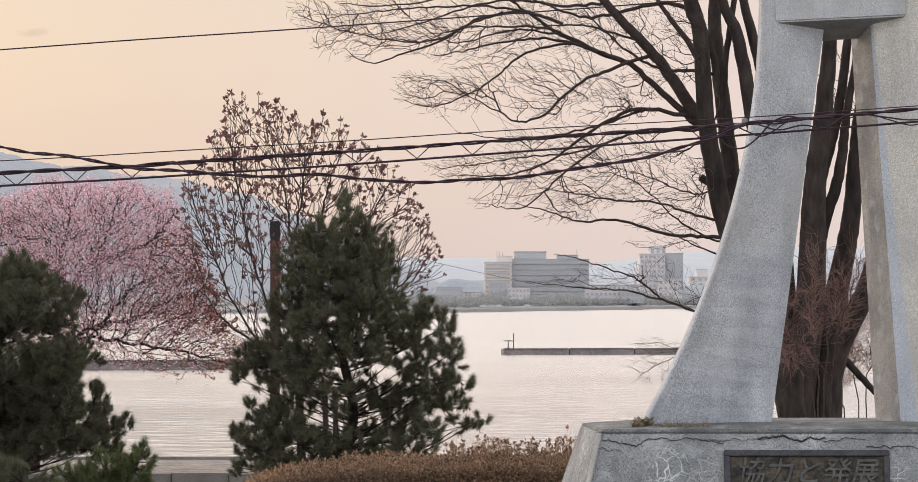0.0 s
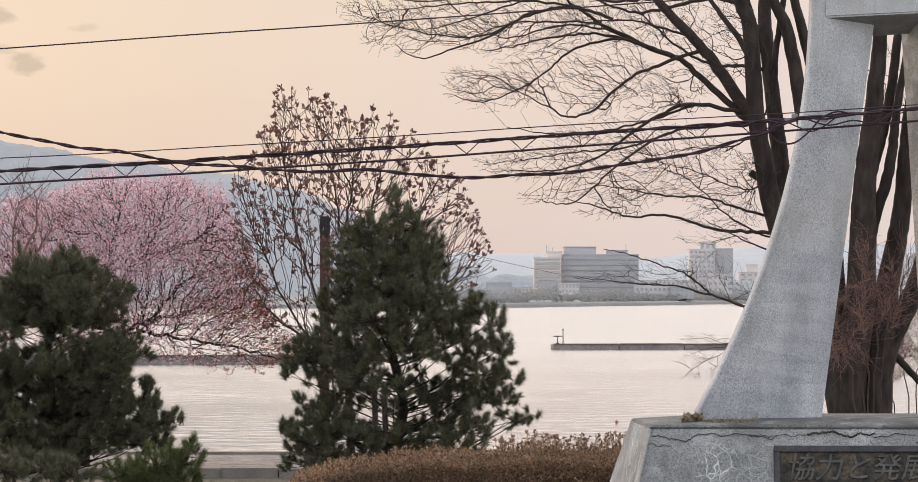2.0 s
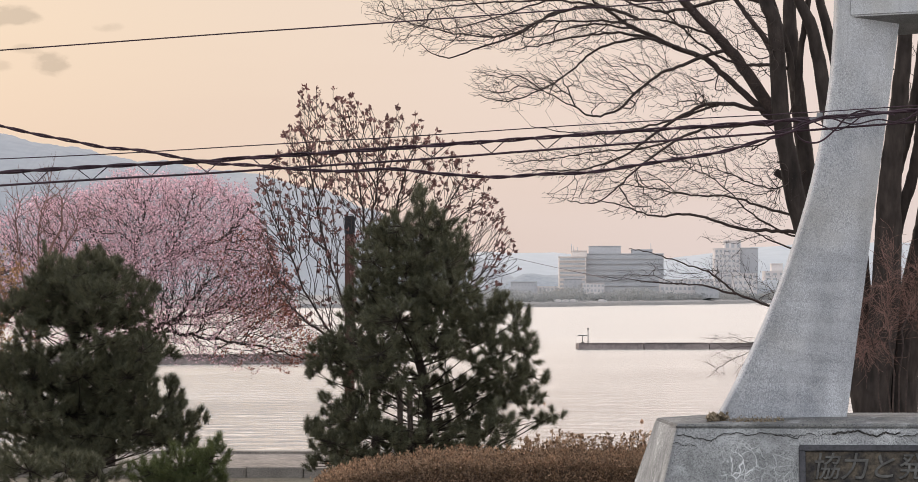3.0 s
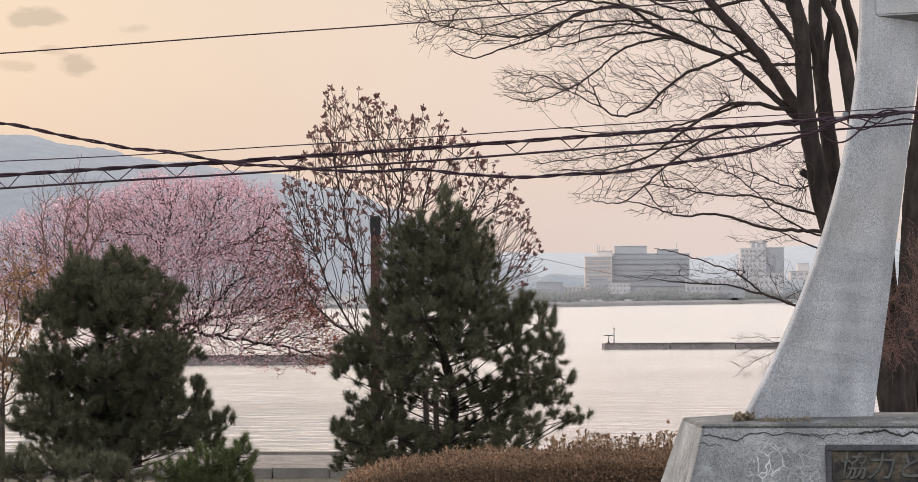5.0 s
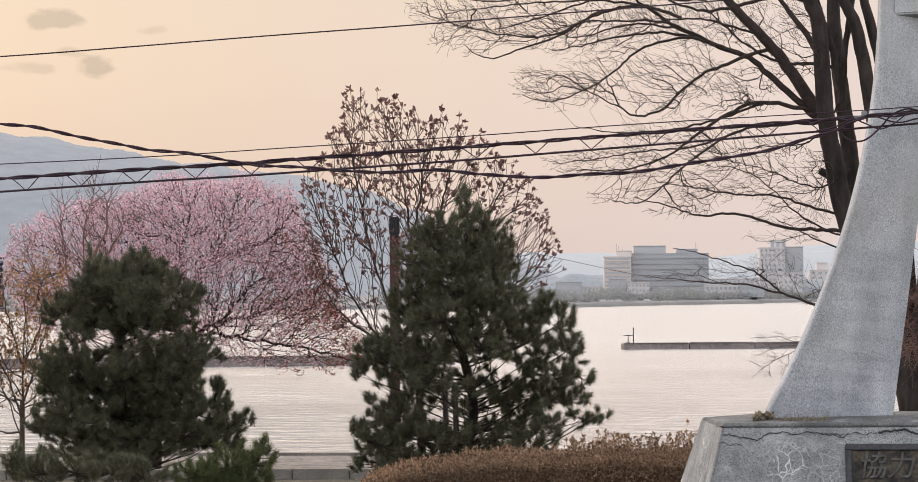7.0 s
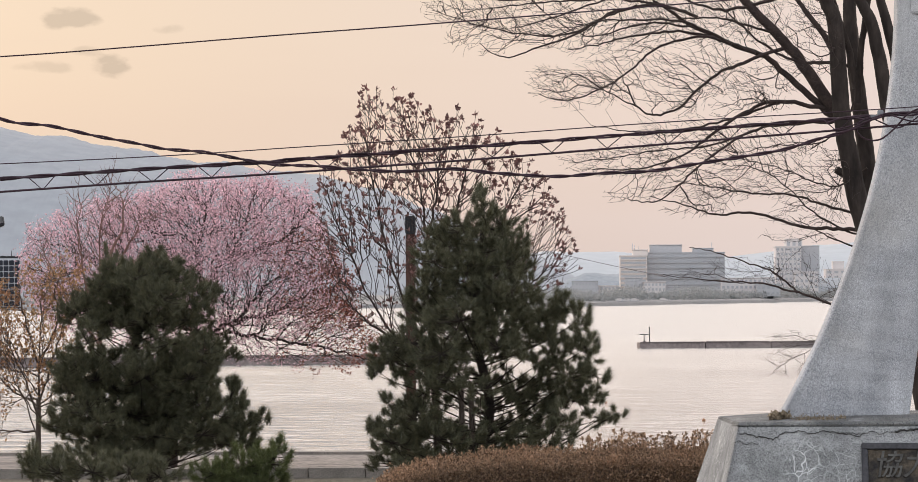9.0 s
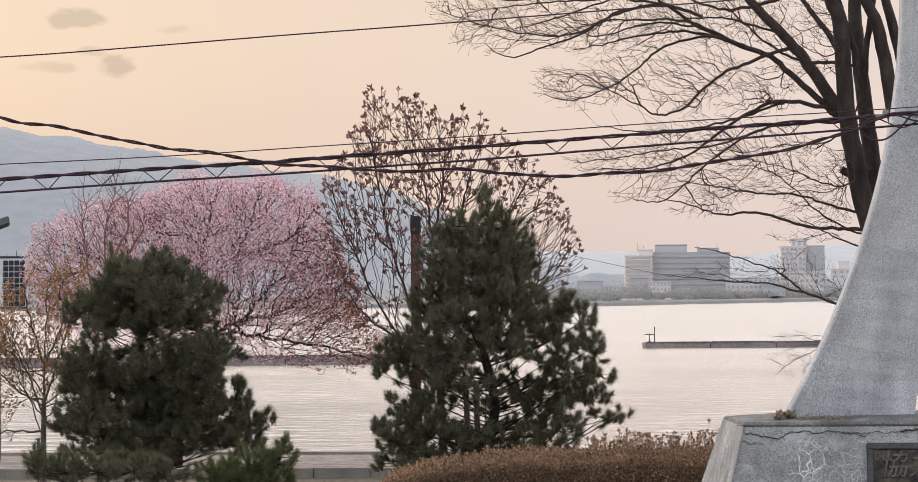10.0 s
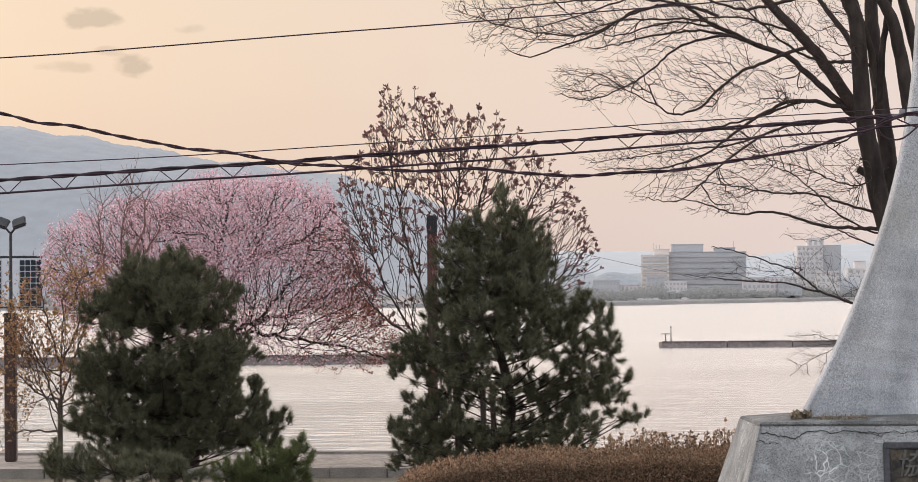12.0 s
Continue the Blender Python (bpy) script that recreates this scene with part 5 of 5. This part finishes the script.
def tree_stake(u):
    """A slim round stake that props the bushy pine."""
    root = thing("tree_stake", spot(u, 0, 59.6).x, 59.6, 0, "slim weathered wooden stake propping the bushy pine", "tree stake", "stakes at the pine")
    t = Tubes()
    t.add([Vector((0, 0, -0.05)), Vector((0.01, 0, 0.9)), Vector((-0.01, 0, 1.75))], 0.05, 0.045, 10)
    t.done("pole", YOUNG_BARK, root)


tree_stake(556)
tree_stake(573)


# ---- hedge ----
def hedge():
    d0, d1 = 44.0, 46.5
    k = d0 / 6385.0
    x0, x1 = (408 - 784) * k, (1120 - 784) * k
    root = thing("hedge", (x0 + x1) / 2, d0 + 1, 0, "long clipped hedge with dry brown leaves", "hedge")

    def top(x):
        t = (x - x0) / (x1 - x0)
        edge = min(1.0, t / 0.32)
        return 0.90 + 0.24 * (1 - (1 - edge) ** 2) + 0.12 * t + 0.05 * noise.noise(Vector((x * 1.5, 0, 0)))

    xs = lin(x0 + 0.1, x1, 60)
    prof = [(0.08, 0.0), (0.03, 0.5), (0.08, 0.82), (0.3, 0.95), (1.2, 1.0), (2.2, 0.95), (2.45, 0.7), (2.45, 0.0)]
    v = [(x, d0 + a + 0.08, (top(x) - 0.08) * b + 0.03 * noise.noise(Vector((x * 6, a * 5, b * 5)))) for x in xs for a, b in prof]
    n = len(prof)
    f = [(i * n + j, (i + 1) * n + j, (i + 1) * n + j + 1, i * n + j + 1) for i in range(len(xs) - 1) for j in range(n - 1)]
    # a dark sheet whose colour gives the shade between the leaves
    core = part_np("core", v, f, HEDGE_CORE, root, "dark inside, its shade put into the colour")
    cs, ax = [], []
    for i in range(26000):
        x = rng.uniform(x0, x1)
        s = rng.random()
        if s < 0.35:
            a, b, way = rng.uniform(-0.02, 0.08), rng.uniform(0.45, 0.97), Vector((0, -1, 0.5))
        else:
            a = rng.uniform(0, 2.4)
            b, way = 1.0 - 0.05 * abs(a - 1.2), Vector((0, -0.2, 1))
        cs.append(Vector((x, d0 + a, top(x) * b + rng.gauss(0, 0.03))))
        ax.append(way + rand_dir() * 0.8)
    vv, ff = flakes(cs, 0.034, 3, 0.028, "leaf", ax)
    leaves = part_np("leaves", vv, ff, HEDGE_LEAF, root, "dry reddish-brown leaves")
    # thin shoots that stand above the clipped top
    t = Tubes()
    heads, hax = [], []
    for i in range(430):
        x = rng.uniform(x0 + 0.4, x1)
        tall = 0.25 if x > x0 + (x1 - x0) * 0.5 else 0.13
        a = Vector((x, d0 + rng.uniform(0.2, 2.2), top(x) - 0.08))
        h = rng.uniform(0.25, 1.0) * tall + 0.06
        b = a + Vector((rng.gauss(0, 0.03), rng.gauss(0, 0.03), h))
        t.add([a, a.lerp(b, 0.5) + Vector((0.006, 0, 0)), b], 0.004, 0.0028, 3)
        for _ in range(3):
            heads.append(b + Vector((rng.gauss(0, 0.012), 0, rng.gauss(0, 0.012))))
            hax.append(Vector((0, 0, 0.8)))
    shoots = tagged(t.done("new_growth", HEDGE_LEAF, root), kind="stuff")
    vv, ff = flakes(heads, 0.04, 3, 0.006, "leaf", hax)
    tipsob = tagged(part_np("shoot_foliage", vv, ff, HEDGE_LEAF, root), kind="stuff")
    finish(root, core, leaves, shoots, tipsob)
    for ob in (core, leaves, shoots, tipsob):
        ob.matrix_parent_inverse = Matrix.Translation(root.location).inverted()


hedge()


# ---- lamp posts ----
def lamp_post():
    d = 68.0
    k = d / 6385.0

    def z(v):
        return EYE + (507 - v) * k

    root = thing("solar_lamp_post", (-255 - 784) * k, d, 0.12, "park lamp post with twin heads and hanging solar panels", "street lamp")

    def own_box(name, u0, u1, v0, v1, y0, y1, material, label="", bevel=0.01, parent=None):
        bm = boxed((u0) * k, (u1) * k, y0, y1, z(v1) - 0.12, z(v0) - 0.12, bevel=bevel)
        return part(name, bm, material, parent or root, label)

    own_box("column", -10, 9, 548, 796, -0.13, 0.13, BROWN_POST, "rust-brown square lower column", 0.02)
    own_box("collar", -11, 10, 541, 549, -0.15, 0.15, BLACK_METAL)
    t = Tubes()
    t.add([Vector((0, 0, z(545) - 0.12)), Vector((0, 0, z(402) - 0.12))], 0.035, 0.03, 10)
    t.done("upper_pole", BLACK_METAL, root, "slim black upper pole")
    for side in (-1, 1):
        t = Tubes()
        t.add(curve_points([Vector((0, 0, z(405) - 0.12)), Vector((side * 6 * k, 0, z(398) - 0.12)), Vector((side * 14 * k, 0, z(388) - 0.12))], 4), 0.022, 0.02, 8)
        t.done("lamp_arm", BLACK_METAL, root)
        head = part("lamp_head", boxed(-0.13, 0.13, -0.14, 0.14, -0.035, 0.035, bevel=0.02), BLACK_METAL, root, "flat dark lamp head")
        head.matrix_local = Matrix.Translation((side * 15 * k, 0, z(386) - 0.12)) @ pose(0, 0, 0, 34, -side * 20, 0)
        part("lens", boxed(-0.11, 0.11, -0.12, 0.12, -0.045, -0.03), LAMP_GLASS, head, "pale lamp lens")
    own_box("crossbar", -55, 58, 443, 447, -0.02, 0.02, BLACK_METAL)
    own_box("lower_crossbar", -54, 56, 530, 533, -0.02, 0.02, BLACK_METAL)
    for side in (-1, 1):
        c = side * 35
        panel = own_box("solar_panel", c - 20, c + 20, 449, 531, -0.02, 0.02, SILVER, "solar panel with pale grid lines")
        for i in range(4):
            for j in range(8):
                a, b = c - 19 + i * 9.6, c - 19 + i * 9.6 + 8.4
                e, g = 450.5 + j * 10.0, 450.5 + j * 10.0 + 8.6
                part("cell", boxed(a * k, b * k, -0.026, -0.018, z(g) - 0.12, z(e) - 0.12, bevel=0.008), SOLAR, panel)
        for q in (-12, 4, 18):
            t = Tubes()
            t.add([Vector(((c + q) * k, 0, z(444) - 0.12)), Vector(((c + q) * k, 0, z(430 + abs(q)) - 0.12))], 0.008, 0.006, 5)
            t.done("spike", BLACK_METAL, root)


lamp_post()


def brown_post():
    d = 67.0
    k = d / 6385.0
    z = EYE + (507 - 378) * k
    root = thing("tall_brown_post", (470 - 784) * k, d, 0.12, "tall rust-brown post with a dark cap behind the budding tree", "post")
    part("shaft", boxed(-0.085, 0.085, -0.085, 0.085, 0, z - 0.45, bevel=0.012), RUST, root)
    part("cap", boxed(-0.092, 0.092, -0.092, 0.092, z - 0.45, z - 0.12, bevel=0.015), BLACK_METAL, root, "dark cap")


brown_post()


# ---- overhead cables ----
def cables():
    d = 22.0
    k = d / 6385.0

    def p(u, v, depth=0.0):
        return spot(u, v, d + depth)

    # the two poles that carry them
    for x, height in ((-9.0, 6.6), (9.0, 6.9)):
        pole = thing("utility_pole", x, d + 0.17, -0.1, "plain grey concrete utility pole carrying the overhead cables", "utility pole", "poles of the overhead line")
        shaft = Tubes()
        shaft.add([Vector((0, 0, 0)), Vector((0, 0, height * 0.5)), Vector((0, 0, height))], 0.16, 0.11, 16)
        shaft.done("shaft", PAVING, pole)
        part("crossarm", boxed(-0.05, 0.05, -0.6, 0.8, height - 0.75, height - 0.66, bevel=0.01), STAY, pole, "galvanised steel crossarm")

    def cable(name, keys, r, label, depth=0.0, twist=0.0, steps=10, hang=(None, None)):
        line = curve_points([p(u, v, depth) for u, v in keys], steps)
        root = None
        t = Tubes()
        if twist:
            # two strands laid round each other
            for phase in (0.0, math.pi):
                pts, run = [], 0.0
                fine = curve_points(line, 4)
                for i, q in enumerate(fine):
                    run += (q - fine[max(i - 1, 0)]).length
                    a = run / twist * 2 * math.pi + phase
                    pts.append(q + Vector((0, math.cos(a), math.sin(a))) * r * 0.95)
                t.add(pts, r, r, 6)
        else:
            t.add(line, r, r, 6)
        for end, x, z in ((line[0], -8.9, hang[0]), (line[-1], 8.9, hang[1])):
            if z is not None:
                far = Vector((x, d + 0.1, z))
                t.add([end, end.lerp(far, 0.5) - Vector((0, 0, 0.06)), far], r * (1.5 if twist else 1.0), r * (1.5 if twist else 1.0), 6)
        ob = t.done(name, RUBBER, None, label)
        return tagged(ob, "", "cable", "overhead cables")

    cable("overhead_wire", [(-500, 113), (-200, 98.5), (0, 85), (240, 67.5), (480, 51.5), (720, 34.5), (960, 17), (1240, -4), (1600, -30), (1900, -52)], 0.0042, "thin single overhead wire", 0.6, hang=(4.4, 5.8))
    cable("overhead_wire", [(-500, 295), (0, 275), (300, 258), (600, 240.5), (900, 221), (1270, 201), (1568, 181), (1900, 158)], 0.0032, "thin overhead wire above the cable bundle", 0.3, hang=(4.0, 5.0))
    cable("overhead_cable", [(-500, 327), (0, 296), (180, 287), (360, 275), (600, 259), (850, 241), (1080, 225), (1275, 211), (1568, 186), (1900, 155)], 0.0070, "thick black twisted overhead cable", 0.0, twist=0.42, hang=(3.95, 5.0))
    cable("overhead_cable", [(-500, 350), (0, 318), (200, 307), (400, 294), (600, 281), (800, 266), (1040, 248), (1270, 231), (1568, 208), (1900, 180)], 0.0066, "black overhead cable hung below the bundle", 0.0, hang=(3.85, 4.85))
    cable("drop_cable", [(-420, 170), (-270, 198), (-209, 214), (-149, 220), (-69, 238), (0, 251), (50, 261), (110, 266), (170, 277), (230, 288), (310, 292), (390, 299), (460, 302), (540, 298), (620, 306), (720, 312), (800, 307), (880, 304), (960, 292), (1040, 280), (1110, 268), (1170, 250), (1215, 238), (1255, 220), (1275, 212)], 0.0060, "wavy drooping twisted service cable", -0.05, twist=0.3, hang=(5.7, None))
    t = Tubes()
    t.add(curve_points([spot(660, 431, 63), spot(740, 448, 57), spot(820, 466, 51), spot(905, 484, 45)], 6), 0.004, 0.004, 4)
    tagged(t.done("guy_wire", RUBBER, None, "thin slanting wire stretched between the budding and the bare tree"), "", "wire")
    # lashing wire that winds between the two cables
    t = Tubes()
    pts = []
    u = -480.0
    while u < 1250:
        for step, side in ((0, 0), (26, 1), (26, 0), (22, 0), (22, 0)):
            u += step * rng.uniform(0.85, 1.15)
            top = 296 - (u * 0.0665 if u > 0 else u * 0.064)
            low = 318 - (u * 0.0675 if u > 0 else u * 0.066) + 1
            pts.append(p(u, low if side else top, 0.014 if side else -0.014))
    t.add(pts, 0.0036, 0.0036, 4)
    tagged(t.done("lashing_wire", RUBBER, None, "thin lashing wire zigzagging between two cables"), "", "cable", "overhead cables")
    # splice: clamp, loops of slack, ties
    root = thing("cable_splice", p(1275, 212).x, d, p(0, 212).z, "cable splice with slack loops and a metal clamp", "cable fitting")
    obs = []
    for keys, r in (([(1180, 224), (1215, 214), (1250, 218), (1285, 208), (1320, 212), (1370, 204), (1420, 200)], 0.007),
                    ([(1190, 236), (1225, 228), (1250, 215), (1275, 224), (1300, 233), (1325, 222), (1345, 208), (1370, 203), (1400, 206)], 0.005),
                    ([(1262, 212), (1238, 222), (1232, 238), (1248, 252), (1272, 252), (1298, 232), (1318, 210), (1345, 199), (1372, 204)], 0.0062),
                    ([(1290, 211), (1330, 222), (1372, 214), (1410, 219), (1440, 200), (1470, 195), (1510, 200), (1560, 205), (1620, 196)], 0.0055),
                    ([(1400, 218), (1440, 206), (1480, 195), (1520, 205), (1560, 214), (1600, 200), (1660, 198)], 0.0045)):
        t = Tubes()
        t.add(curve_points([p(a, b, rng.uniform(-0.06, -0.01)) for a, b in keys], 6), r * 0.85, r * 0.85, 6)
        obs.append(t.done("slack_loop", RUBBER, root))
    for a, b, w, h in ((1272, 207, 10, 9), (1262, 214, 16, 6), (1322, 214, 12, 4)):
        q = p(a, b)
        bm = boxed(q.x - w * k / 2, q.x + w * k / 2, d - 0.025, d + 0.02, q.z - h * k / 2, q.z + h * k / 2, bevel=0.004)
        obs.append(part("clamp", bm, STAY, root, "grey metal clamp"))
    finish(root, *obs)
    for ob in obs:
        ob.matrix_parent_inverse = Matrix.Translation(root.location).inverted()


cables()
